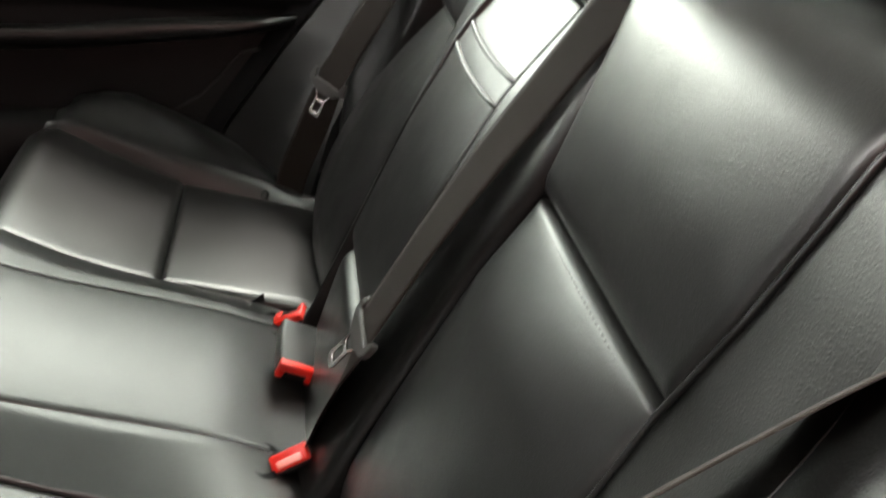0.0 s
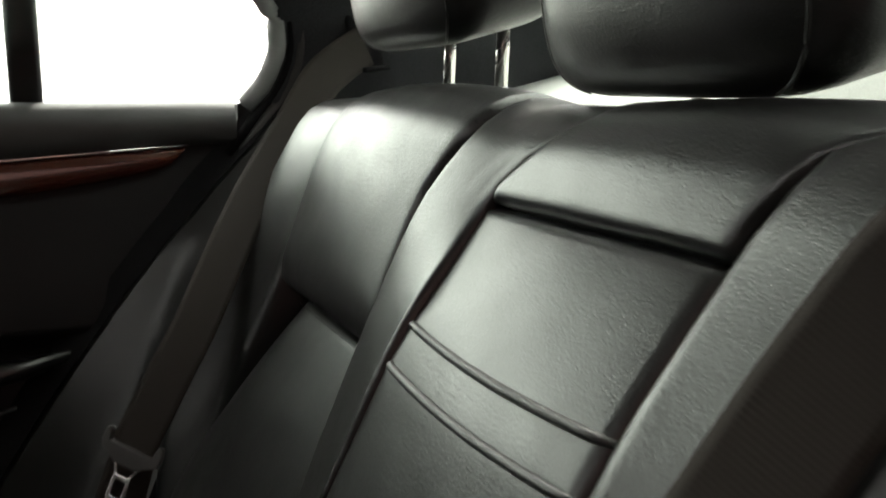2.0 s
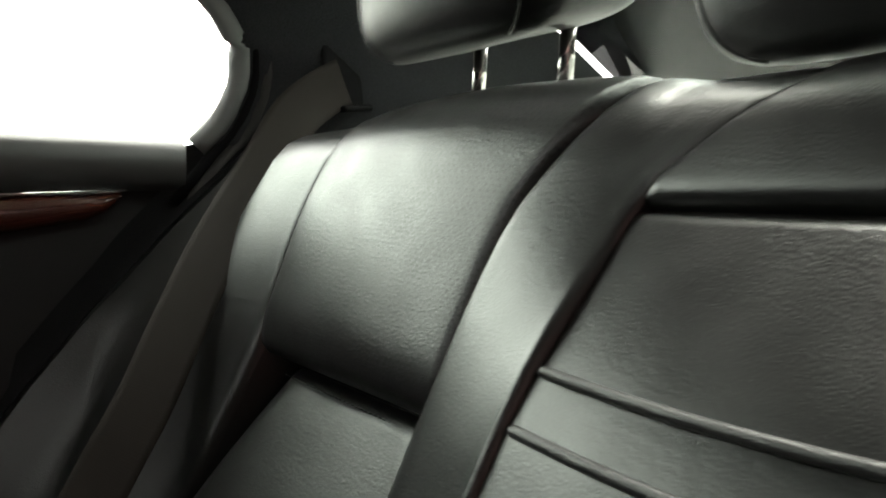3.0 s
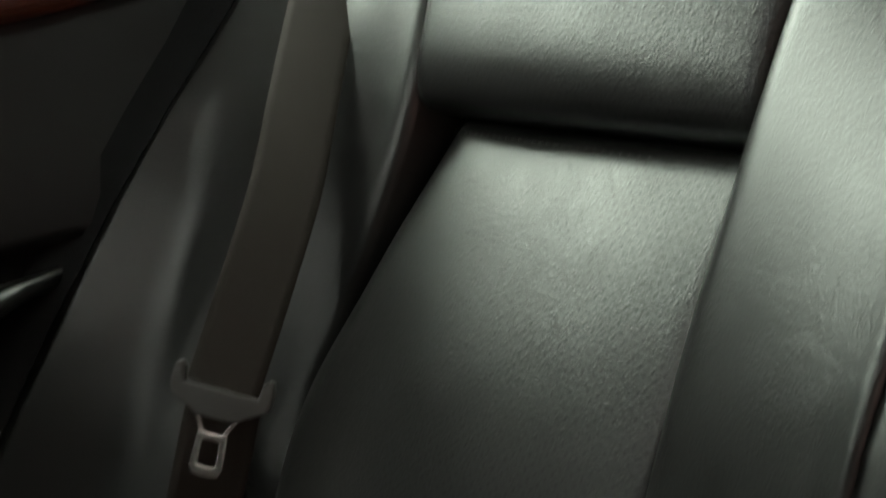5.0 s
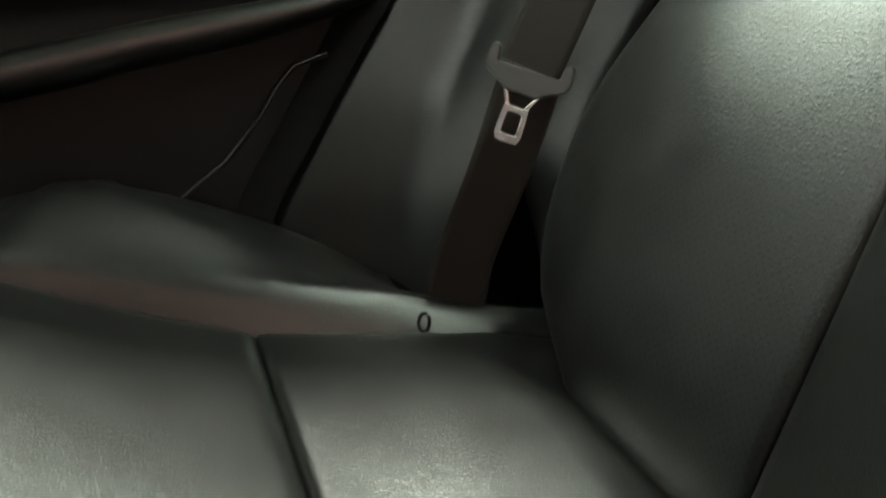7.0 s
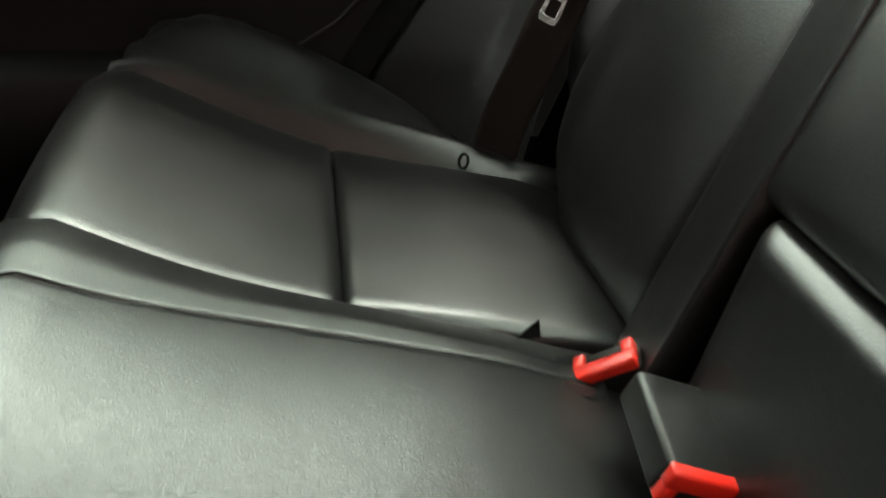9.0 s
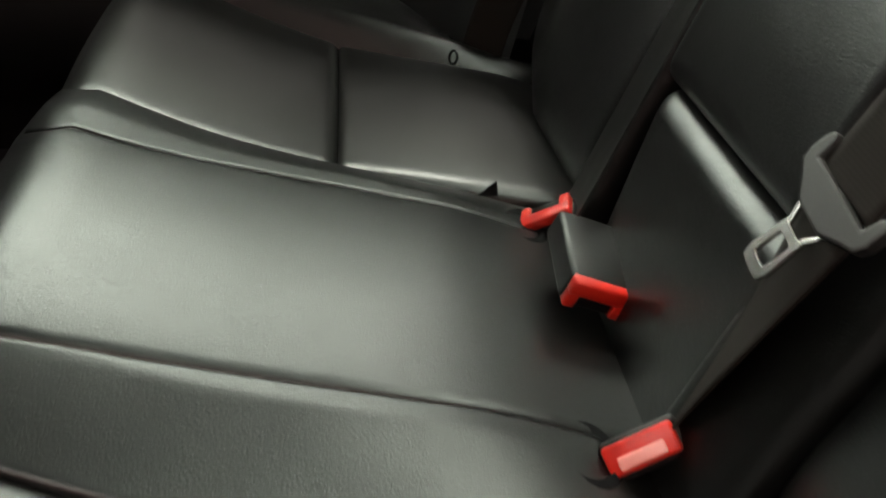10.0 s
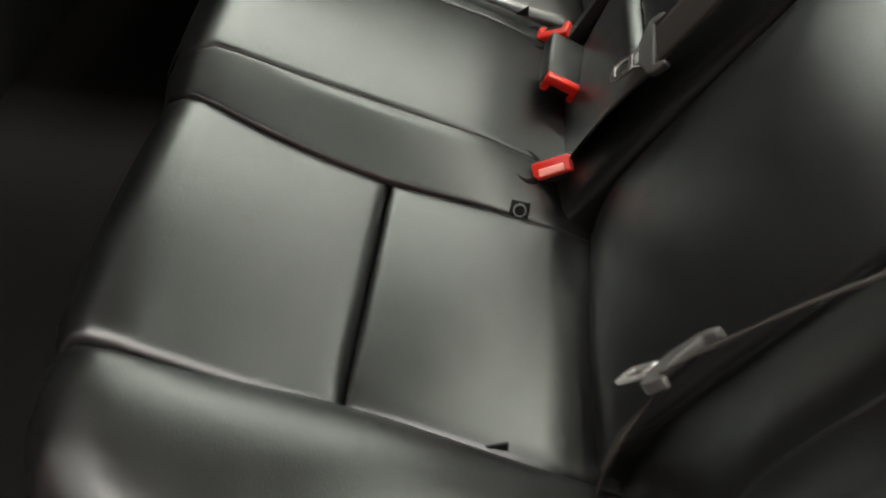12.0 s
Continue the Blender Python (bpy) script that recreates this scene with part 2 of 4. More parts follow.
def pad(place, edge, base, puff=0.0, radii=(0.012, 0.012, 0.012, 0.012), drop=0.010, nu=26, nv=30, skirt=0.025, wrinkle=0.0003, seed=0.0):
    """An upholstered panel. edge(u, v) gives surface coordinates, base(p, q) the height there; the rims sink into the seams
    over the radii (low u, high u, low v, high v)."""
    us, vs = even(nu), even(nv)
    deep = drop if isinstance(drop, tuple) else (drop,) * 4
    rows, uvs = [], []
    for v in vs:
        row, uvr = [], []
        a, b = edge(0, v), edge(1, v)
        wide = math.hypot(b[0] - a[0], b[1] - a[1])
        for u in us:
            c, d = edge(u, 0), edge(u, 1)
            tall = math.hypot(d[0] - c[0], d[1] - c[1])
            p, q = edge(u, v)
            low = max(deep[0] * rim(u * wide, radii[0]), deep[1] * rim((1 - u) * wide, radii[1]))
            low2 = max(deep[2] * rim(v * tall, radii[2]), deep[3] * rim((1 - v) * tall, radii[3]))
            h = base(p, q) + puff * (math.sin(math.pi * u) * math.sin(math.pi * v)) ** 0.7 - math.hypot(low, low2)
            low, low2 = min(1.0, low * 60), min(1.0, low2 * 60)
            h += wrinkle * noise.noise((p * 18 + seed, q * 18, seed * 3)) * (1 - max(low, low2))
            h += wrinkle * 0.6 * noise.noise((p * 6 + seed, q * 6, seed))
            row.append((p, q, h))
            uvr.append((p, q))
        rows.append(row)
        uvs.append(uvr)
    # skirts down into the seams
    rows = [[(r[0][0], r[0][1], r[0][2] - skirt), *r, (r[-1][0], r[-1][1], r[-1][2] - skirt)] for r in rows]
    uvs = [[r[0], *r, r[-1]] for r in uvs]
    rows = [[(p, q, h - skirt) for p, q, h in rows[0]], *rows, [(p, q, h - skirt) for p, q, h in rows[-1]]]
    uvs = [uvs[0], *uvs, uvs[-1]]
    return sheet([[place(*c) for c in r] for r in rows], uvs=uvs)


# ---- the seat's own coordinates ----
TILT = radians(22.5)
SU = Vector((0, -math.sin(TILT), math.cos(TILT)))
SN = Vector((0, math.cos(TILT), math.sin(TILT)))
FOOT = Vector((0, 0, 0.30))
TOP, ROUND = 0.542, 0.05


def on_back(x, h, d):
    """A point of the backrest: x across, h up along it, d in front of it; beyond TOP it rolls over the top edge."""
    if h <= TOP:
        p = FOOT + SU * h + SN * d
    else:
        a = min((h - TOP) / ROUND, radians(125))
        rest = max(0.0, h - TOP - ROUND * radians(125))
        c = FOOT + SU * TOP - SN * ROUND
        out = SN * math.cos(a) + SU * math.sin(a)
        along = SU * math.cos(a) - SN * math.sin(a)
        p = c + out * (ROUND + d) + along * rest
    return Vector((x, p.y, p.z))


NOSE = 0.030


def front_of(x):
    """Where the cushion's front edge begins to roll over; the bench runs slightly askew."""
    return 0.384 + 0.032 * max(-0.6, min(0.6, x)) - (4.0 * max(0.0, x - 0.53) ** 2 if x > 0 else min(0.11, 5.5 * max(0.0, -x - 0.515) ** 2))


def seat_height(y):
    return 0.30 + 0.14 * y + 0.62 * max(0.0, y - 0.18) ** 2


def on_seat(x, y, d):
    """A point of the cushion: y forward, d above it; beyond its front it rolls over the front edge."""
    edge = front_of(x)
    if y <= edge:
        return Vector((x, y, seat_height(y) + d))
    a = min((y - edge) / NOSE, radians(100))
    rest = max(0.0, y - edge - NOSE * radians(100))
    cz = seat_height(edge) - NOSE
    ang = radians(90) + 0.30 - a
    return Vector((x, edge + math.cos(ang) * (NOSE + d) + 0.009, cz + math.sin(ang) * (NOSE + d) + 0.001 - rest))


def rounded(keys, n=6):
    """A seam's (height, x) keys, filled in along a smooth curve."""
    k = [Vector(c) for c in keys]
    k = [k[0] * 2 - k[1], *k, k[-1] * 2 - k[-2]]
    out = []
    for i in range(1, len(k) - 2):
        for j in range(n):
            t = j / n
            c = 0.5 * (2 * k[i] + (k[i + 1] - k[i - 1]) * t + (2 * k[i - 1] - 5 * k[i] + 4 * k[i + 1] - k[i + 2]) * t * t + (3 * k[i] - k[i - 1] - 3 * k[i + 1] + k[i + 2]) * t ** 3)
            out.append((k[i].x + (k[i + 1].x - k[i].x) * t, c.y))
    return [*out, tuple(keys[-1])]


# inner and outer seams of the two seat backs, and of the two seats
FAR_IN = rounded([(-0.05, 0.205), (0.3, 0.206), (0.386, 0.201), (0.45, 0.195), (0.509, 0.184), (0.565, 0.150), (0.68, 0.142)])
FAR_OUT = rounded([(-0.05, 0.405), (0.0, 0.435), (0.04, 0.475), (0.10, 0.503), (0.18, 0.508), (0.27, 0.484), (0.386, 0.465), (0.5, 0.470), (0.56, 0.455), (0.68, 0.447)])
NEAR_IN = rounded([(-0.05, -0.180), (0.1, -0.192), (0.3, -0.220), (0.383, -0.237), (0.5, -0.237), (0.56, -0.230), (0.68, -0.225)])
NEAR_OUT = rounded([(-0.05, -0.470), (0.1, -0.490), (0.383, -0.512), (0.45, -0.530), (0.558, -0.548), (0.68, -0.545)])
CREASE = 0.384
PAN_L, PAN_R = 0.112, -0.112
PAN_TOP, PAN_LOW = 0.511, 0.138
ARM_LEAN = [(0.13, 0.030), (0.30, 0.030), (0.397, 0.022), (0.425, 0.017), (0.47, 0.005), (0.511, -0.005), (0.6, -0.005)]


def lean_of(h):
    return interp(ARM_LEAN, h)


def roll_height(p, h, a, b):
    """The rolls beside the armrest slope from its height down to the seat's panels."""
    k = min(1.0, max(0.0, (p - a) / (b - a))) ** 0.7
    return (lean_of(h) * 0.85 + interp([(0.45, 0.008), (0.52, 0.002)], h)) * (1 - k) + 0.009 * k


def spread(left, right, h0, h1):
    return lambda u, v: (interp(left, h0 + (h1 - h0) * v) * (1 - u) + interp(right, h0 + (h1 - h0) * v) * u, h0 + (h1 - h0) * v)


def tuck(q):
    """How far the foot of the backrest recedes behind the cushion."""
    return 0.034 * max(0.0, 1 - (q + 0.05) / 0.115) ** 1.6


def build_backrest():
    back = thing("rear_bench_back", "black leather rear bench back with stitched padded panels", "car seat")
    # far seat
    part("upper_panel", pad(on_back, spread(FAR_IN, FAR_OUT, CREASE + 0.006, 0.68), lambda p, q: 0.004, 0.010, (0.008, 0.008, 0.036, 0.01), (0.009, 0.009, 0.015, 0.01), seed=1), PERFORATED, back, "perforated leather panel")
    part("lower_panel", pad(on_back, spread(FAR_IN, FAR_OUT, -0.05, CREASE + 0.003), lambda p, q: 0.006 - tuck(q) - 0.032 * max(0.0, q - 0.10) - 0.35 * max(0.0, q - 0.17) ** 2 + (0.022 * (1 - ((q - 0.07) / 0.31) ** 2) - 0.008) * min(1.0, max(0.0, (p - 0.205) / 0.17)), 0.010, (0.010, 0.045, 0.03, 0.007), (0.006, 0.022, 0.02, 0.005), seed=2, wrinkle=0.00025), PERFORATED, back, "perforated leather panel")
    # near seat
    part("upper_panel", pad(on_back, spread(NEAR_OUT, NEAR_IN, CREASE, 0.68), lambda p, q: 0.005 + 0.065 * (min(q, TOP) - CREASE), 0.008, (0.005, 0.008, 0.022, 0.01), (0.003, 0.008, 0.012, 0.01), seed=3), LEATHER, back)
    part("lower_panel", pad(on_back, spread(NEAR_OUT, NEAR_IN, -0.05, CREASE - 0.003), lambda p, q: 0.006 - tuck(q) - 0.07 * max(0.0, q - 0.30), 0.018, (0.006, 0.010, 0.03, 0.003), (0.003, 0.006, 0.02, 0.0006), seed=4), LEATHER, back)
    # rolls on both sides of the armrest
    far_seam = [(-0.05, 0.105), (0.14, 0.110), (0.508, 0.105), (0.523, 0.098), (0.572, 0.037), (0.68, 0.02)]
    near_seam = [(-0.05, -0.115), (0.14, -0.118), (0.508, -0.114), (0.524, -0.119), (0.561, -0.143), (0.580, -0.183), (0.61, -0.207), (0.68, -0.212)]
    part("side_roll", pad(on_back, spread(far_seam, FAR_IN, -0.05, 0.68), lambda p, q: roll_height(p, q, 0.11, 0.20), 0.002, (0.006, 0.012, 0.01, 0.01), (0.004, 0.008, 0.01, 0.01), nv=44, seed=5), LEATHER, back)
    part("side_roll", pad(on_back, spread(NEAR_IN, near_seam, -0.05, 0.68), lambda p, q: roll_height(-p, q, 0.118, 0.235), 0.003, (0.014, 0.010, 0.01, 0.01), (0.009, 0.006, 0.01, 0.01), nv=44, seed=6), LEATHER, back)
    # middle: top pad, folded armrest, foot pad
    part("top_pad", pad(on_back, spread(near_seam, far_seam, 0.5125, 0.68), lambda p, q: 0.0, 0.004, (0.008, 0.005, 0.010, 0.01), (0.006, 0.003, 0.0045, 0.01), seed=7), LEATHER, back)
    arm_edge = lambda u, v: (PAN_R + (PAN_L - PAN_R) * u, PAN_LOW + (PAN_TOP - PAN_LOW) * v)
    arm = part("folded_armrest", pad(on_back, arm_edge, lambda p, q: lean_of(q), 0.004, (0.008, 0.006, 0.02, 0.005), (0.014, 0.008, 0.010, 0.004), nu=30, nv=40, seed=8), LEATHER, back, "folded leather centre armrest")
    for name, level, sag in (("upper_hem", 0.427, 0.004), ("lower_hem", 0.400, 0.004)):
        pts = []
        for i in range(25):
            u = i / 24
            x = PAN_R + 0.003 + (PAN_L - PAN_R - 0.006) * u
            sh = level - sag * math.sin(math.pi * u)
            lift = lean_of(sh) + 0.001 + 0.0038 * math.sin(math.pi * u) ** 0.7 - 0.006 * (rim(u * 0.23, 0.012) + rim((1 - u) * 0.23, 0.012))
            pts.append(on_back(x, sh, lift))
        part(name, tube(pts, 0.0028, 8, up=SN), PIPING, arm)
    foot_edge = lambda u, v: (-0.150 + 0.250 * u, -0.04 + 0.178 * v)
    part("foot_pad", pad(on_back, foot_edge, lambda p, q: 0.018 + 0.017 * max(0.0, q) / 0.14, 0.004, (0.03, 0.03, 0.01, 0.022), 0.022, seed=9, skirt=0.04), LEATHER, back)
    # outer bolsters and the wings that turn forward to the doors
    for s, inner, outer_x in ((1, FAR_OUT, 0.575), (-1, NEAR_OUT, -0.615)):
        outer = [(-0.05, outer_x * 0.97), (0.2, outer_x * 0.985), (0.4, outer_x), (0.68, outer_x)]
        a, b = (inner, outer) if s > 0 else (outer, inner)

        def lift(p, q, s=s, inner=inner, outer=outer):
            k = (abs(p) - abs(interp(inner, q))) / max(0.02, abs(interp(outer, q)) - abs(interp(inner, q)))
            k = min(1.0, max(0.0, k))
            k = k * k * (3 - 2 * k) * (1.0 if s > 0 else interp([(0.30, 1.0), (0.45, 0.2)], q))
            return 0.001 + (0.0 if s > 0 else 0.058 * max(0.0, min(q, TOP) - CREASE)) - 0.03 * max(0.0, 1 - max(q, 0.0) / 0.09) + k * interp([(-0.05, -0.040), (0.0, -0.028), (0.06, -0.012), (0.12, 0.010), (0.2, 0.030), (0.35, 0.028), (0.5, 0.010), (0.6, -0.004)], q)
        part("outer_bolster", pad(on_back, spread(a, b, -0.05, 0.68), lift, 0.0, (0.012, 0.002, 0.01, 0.01) if s > 0 else (0.002, 0.004, 0.01, 0.01), (0.010, 0.0, 0.01, 0.01) if s > 0 else (0.0, 0.002, 0.01, 0.01), nv=40, seed=10 + s, skirt=0.10), LEATHER, back)
        rows, uvs = [], []
        for i in range(37):
            v = i / 36
            h = -0.04 + 0.66 * v
            xi = interp(outer, h) + s * interp([(0.1, -0.004), (0.4, 0.022), (0.62, 0.022)], h)
            p0 = on_back(xi, h, interp([(-0.04, 0.0), (0.1, 0.020), (0.26, 0.014), (0.303, 0.009), (0.368, -0.002), (0.487, -0.037), (0.574, -0.080), (0.62, -0.100)], h) - (0.032 * min(1.0, max(0.0, (h - 0.33) / 0.10)) if s > 0 else 0.0))
            if s < 0:
                k = min(1.0, max(0.0, (h - 0.06) / 0.10))
                xo = interp(outer, h)
                p0 = p0.lerp(on_back(xo, h, lift(xo, h)), k * k * (3 - 2 * k))
            z1 = 0.30 + 0.55 * v
            y1 = interp([(0.30, 0.182), (0.36, 0.151), (0.447, 0.091), (0.5, 0.055), (0.59, -0.014), (0.655, -0.068), (0.745, -0.150), (0.832, -0.236), (0.85, -0.256)], z1)
            p1 = Vector((s * 0.703, y1, z1))
            fold = Vector((s * interp([(0.30, 0.640), (0.45, 0.650), (0.58, 0.664), (0.64, 0.684), (0.69, 0.698), (0.85, 0.699)], z1),
                           interp([(0.30, 0.075), (0.36, 0.052), (0.45, 0.008), (0.58, -0.066), (0.64, -0.088), (0.69, -0.110), (0.745, -0.152), (0.85, -0.258)], z1), z1))
            k = min(1.0, max(0.0, (z1 - 0.63) / 0.07))
            fold = fold.lerp(p0.lerp(p1, 0.62), k * k * (3 - 2 * k))
            row, uvr = [], []
            for j in range(25):
                u = j / 24
                k = 0.62
                if u < k - 0.10:
                    p = p0.lerp(fold, u / k)
                elif u > k + 0.10:
                    p = fold.lerp(p1, (u - k) / (1 - k))
                else:
                    c = (u - k + 0.10) / 0.20
                    q0, q1 = p0.lerp(fold, (k - 0.10) / k), fold.lerp(p1, 0.10 / (1 - k))
                    p = q0 * (1 - c) ** 2 + fold * (2 * c * (1 - c)) + q1 * c * c
                bow = 0.0015 * math.sin(math.pi * min(1.0, u / k))
                p = p + Vector((-s * 0.2, 0.9, 0.3)) * bow + Vector((0, 0.0009 * noise.noise((u * 4, v * 12, s)), 0))
                row.append(p)
                uvr.append((u * 0.15, h))
            row.append(row[-1] + Vector((s * 0.012, -0.035, -0.01)))
            uvr.append(uvr[-1])
            rows.append(row)
            uvs.append(uvr)
        part("side_wing", sheet(rows, uvs=uvs), LEATHER, back)
        gap = [[r[-2] + Vector((0, 0.001, 0)), r[-2] + Vector((s * 0.012, 0.012, 0)), r[-2] + Vector((s * 0.020, 0.030, 0.006)), r[-2] + Vector((s * 0.040, 0.034, 0.006))] for r in rows]
        part("edge_seal", sheet(gap), RUBBER, back, "black rubber edge seal")
    # raised welt along the near seat back's outer seam
    part("welt", tube([on_back(interp(NEAR_OUT, h) - 0.001, h, 0.0018 + 0.060 * max(0.0, min(h, TOP) - CREASE)) for h in [0.03 + 0.012 * k for k in range(49)]], 0.0022, 8, up=SN), LEATHER, back)
    # stitch rows beside the creases
    for left, right, level, mm in ((FAR_IN, FAR_OUT, CREASE - 0.005, -0.0185), (NEAR_OUT, NEAR_IN, CREASE - 0.010, 0.0045)):
        a, b = interp(left, level) + 0.018, interp(right, level) - 0.022
        count = int((b - a) / 0.0062)
        stitches = []
        for i in range(count):
            x = a + (b - a) * (i + 0.5) / count
            u = (x - a) / (b - a)
            lift = mm - 0.0056 + 0.004 * math.sin(math.pi * u) ** 0.5
            stitches.append(tube([on_back(x - 0.002, level, lift), on_back(x, level, lift + 0.0006), on_back(x + 0.002, level, lift)], 0.0005, 5))
        part("stitching", merge(*stitches), LEATHER, back, "row of dark stitches")
    # hidden core that closes the seams
    core = [[on_back(x, h, -0.048) for x in (-0.69, -0.4, 0.0, 0.4, 0.69)] for h in [-0.06 + 0.03 * k for k in range(25)]]
    part("core", sheet(core), SOFT_PLASTIC, back)
    # headrest sleeves
    for x in (0.395, 0.289, -0.020, 0.036, -0.314, -0.414):
        m = frame_of(on_back(x, 0.610, 0.0085), (1, 0, 0), (0, 1, 0))
        part("headrest_sleeve", block((0.034, 0.016, 0.004), 0.0018, 2, m), HARD_PLASTIC, back)
    return back


def build_cushion():
    seat = thing("rear_seat_cushion", "black leather rear bench cushion with padded panels", "car seat")
    far_in = rounded([(-0.05, 0.192), (0.08, 0.195), (0.2, 0.205), (0.31, 0.205), (0.40, 0.215), (0.50, 0.215)])
    far_out = rounded([(-0.05, 0.500), (0.04, 0.502), (0.08, 0.506), (0.14, 0.515), (0.2, 0.526), (0.25, 0.540), (0.28, 0.550), (0.336, 0.566), (0.40, 0.578), (0.50, 0.580)])
    near_in = rounded([(-0.05, -0.205), (0.08, -0.200), (0.2, -0.198), (0.31, -0.192), (0.40, -0.182), (0.50, -0.18)])
    near_out = rounded([(-0.05, -0.495), (0.08, -0.485), (0.2, -0.474), (0.3, -0.478), (0.40, -0.482), (0.50, -0.485)])
    sunk = lambda p, q: interp([(-0.05, -0.022), (0.0, -0.012), (0.03, -0.007), (0.1, -0.006), (0.2, -0.006), (0.3, 0.000), (0.36, 0.003), (0.42, 0.004)], q)
    crest_line = rounded([(-0.05, -0.085), (0.03, -0.045), (0.095, -0.006), (0.15, 0.024), (0.195, 0.042), (0.24, 0.056), (0.30, 0.064), (0.335, 0.062), (0.375, 0.050), (0.42, 0.022), (0.5, -0.01)])
    END = 0.56

    for a, b, ra, rb, mid, seed, rest in ((far_in, far_out, 0.014, 0.010, 0.206, 20, sunk), (near_out, near_in, 0.03, 0.012, 0.198, 23, sunk)):
        part("front_panel", pad(on_seat, spread(a, b, mid + 0.0005, END), rest, 0.006, (ra, rb, 0.011, 0.01), (0.008, 0.0035, 0.006, 0.01), seed=seed), FLAT_LEATHER, seat)
        part("rear_panel", pad(on_seat, spread(a, b, -0.05, mid - 0.0005), rest, 0.006, (ra, rb, 0.01, 0.010), (0.008, 0.0035, 0.01, 0.006), seed=seed + 1), FLAT_LEATHER, seat)
    # middle: raised centre and its two shoulders
    cen_far = rounded([(-0.05, 0.135), (0.08, 0.132), (0.26, 0.135), (0.35, 0.126), (0.40, 0.125), (0.5, 0.125)])
    cen_near = rounded([(-0.05, -0.110), (0.08, -0.108), (0.26, -0.105), (0.335, -0.110), (0.40, -0.118), (0.5, -0.12)])
    rise = lambda p, q: interp([(-0.05, -0.026), (0.0, -0.015), (0.02, -0.011), (0.06, -0.004), (0.11, 0.008), (0.2, 0.015), (0.35, 0.019)], q)
    part("centre_panel", pad(on_seat, spread(cen_near, cen_far, -0.05, END), rise, 0.004, (0.004, 0.004, 0.01, 0.01), 0.0014, seed=26, wrinkle=0.0003), FLAT_LEATHER, seat)
    def flank(inner, side):
        def height(p, q):
            edge = abs(interp(inner, q))
            wide = 0.050 if side > 0 else 0.075
            deep = interp([(-0.05, 0.005), (0.05, 0.010), (0.12, 0.016), (0.20, 0.016), (0.30, 0.010), (0.40, 0.006)] if side > 0 else [(-0.05, 0.002), (0.05, 0.003), (0.12, 0.0135), (0.20, 0.0185), (0.30, 0.0150), (0.40, 0.0130)], q)
            k = min(1.0, max(0.0, (abs(p) - edge + wide) / wide))
            return rise(p, q) - deep * k ** (1.3 if side > 0 else 1.1)
        return height
    part("shoulder", pad(on_seat, spread(cen_far, far_in, -0.05, END), flank(far_in, 1), 0.0, (0.004, 0.006, 0.01, 0.01), (0.0014, 0.005, 0.01, 0.01), nu=24, seed=27, wrinkle=0.0003), FLAT_LEATHER, seat)
    part("shoulder", pad(on_seat, spread(near_in, cen_near, -0.05, END), flank(near_in, -1), 0.0, (0.004, 0.004, 0.01, 0.01), (0.0018, 0.0014, 0.01, 0.01), nu=24, seed=28, wrinkle=0.0003), FLAT_LEATHER, seat)
    # domed outer bolsters
    for s, inner in ((1, far_out), (-1, near_out)):
        outer = [(-0.05, s * 0.665), (0.1, s * 0.70), (0.5, s * 0.705)]
        a, b = (inner, outer) if s > 0 else (outer, inner)

        def dome(p, q, s=s, inner=inner):
            w = (abs(p) - abs(interp(inner, q))) / (0.70 - abs(interp(inner, q)))
            w = min(1.0, max(0.0, w))
            if s > 0:
                step = lambda k: min(1.0, max(0.0, k)) ** 2 * (3 - 2 * min(1.0, max(0.0, k)))
                wall = interp([(-0.05, 0.0), (0.03, 0.008), (0.08, 0.016), (0.2, 0.022), (0.35, 0.020), (0.5, 0.01)], q)
                crest = interp(crest_line, q)
                seat_edge = -0.012 + 0.06 * max(0.0, q - 0.3)
                return seat_edge + (wall - seat_edge) * step(w / 0.16) + (crest - wall) * step((w - 0.05) / 0.6) - 0.03 * max(0.0, w - 0.75)
            along = math.sin(math.pi * min(1.0, max(0.0, (q + 0.02) / 0.43))) ** 0.8
            return 0.040 * math.sin(math.pi * min(1.0, w ** 0.6 * 0.80)) * along - 0.03 * max(0.0, w - 0.75)
        part("outer_bolster", pad(on_seat, spread(a, b, -0.05, END), dome, 0.0, (0.014, 0.03, 0.01, 0.01) if s > 0 else (0.03, 0.014, 0.01, 0.01), 0.012, seed=30 + s), LEATHER, seat)
    core = [[on_seat(x, y, -0.022) for x in (-0.69, -0.3, 0.3, 0.69)] for y in [-0.06 + 0.03 * k for k in range(20)]]
    part("core", sheet(core), SOFT_PLASTIC, seat)
    # openings for the sunk buckles
    for x, y in ((0.136, 0.060), (-0.124, 0.066)):
        m = frame_of(on_seat(x, y, -0.004), (1, 0, 0), (0, 1, 0.14))
        rows = [[m @ Vector((0.030 * k * math.cos(a), 0.020 * k * math.sin(a), (0.0025 if k == 0.8 else -0.002) * (k > 0.1))) for a in [2 * math.pi * i / 20 for i in range(20)]] for k in (0.05, 0.6, 0.8, 1.0)]
        part("buckle_opening", sheet(rows, closed=True), RUBBER, seat, "black buckle opening")
    # small child-seat anchor markers in the seams
    m = frame_of(on_seat(-0.197, 0.070, -0.004), (0.0, 1, 0.1), (0.75, 0, 0.65))
    tag = part("anchor_tag", block((0.019, 0.019, 0.0016), 0.0006, 1, m), RUBBER, seat, "small square black anchor tag with a ring mark")
    ring = tube([m @ Vector((0.006 * math.cos(a), 0.006 * math.sin(a), -0.0013)) for a in [2 * math.pi * k / 16 for k in range(17)]], 0.0008, 6)
    part("ring_mark", ring, SEAL_GREY, tag, "grey ring mark")
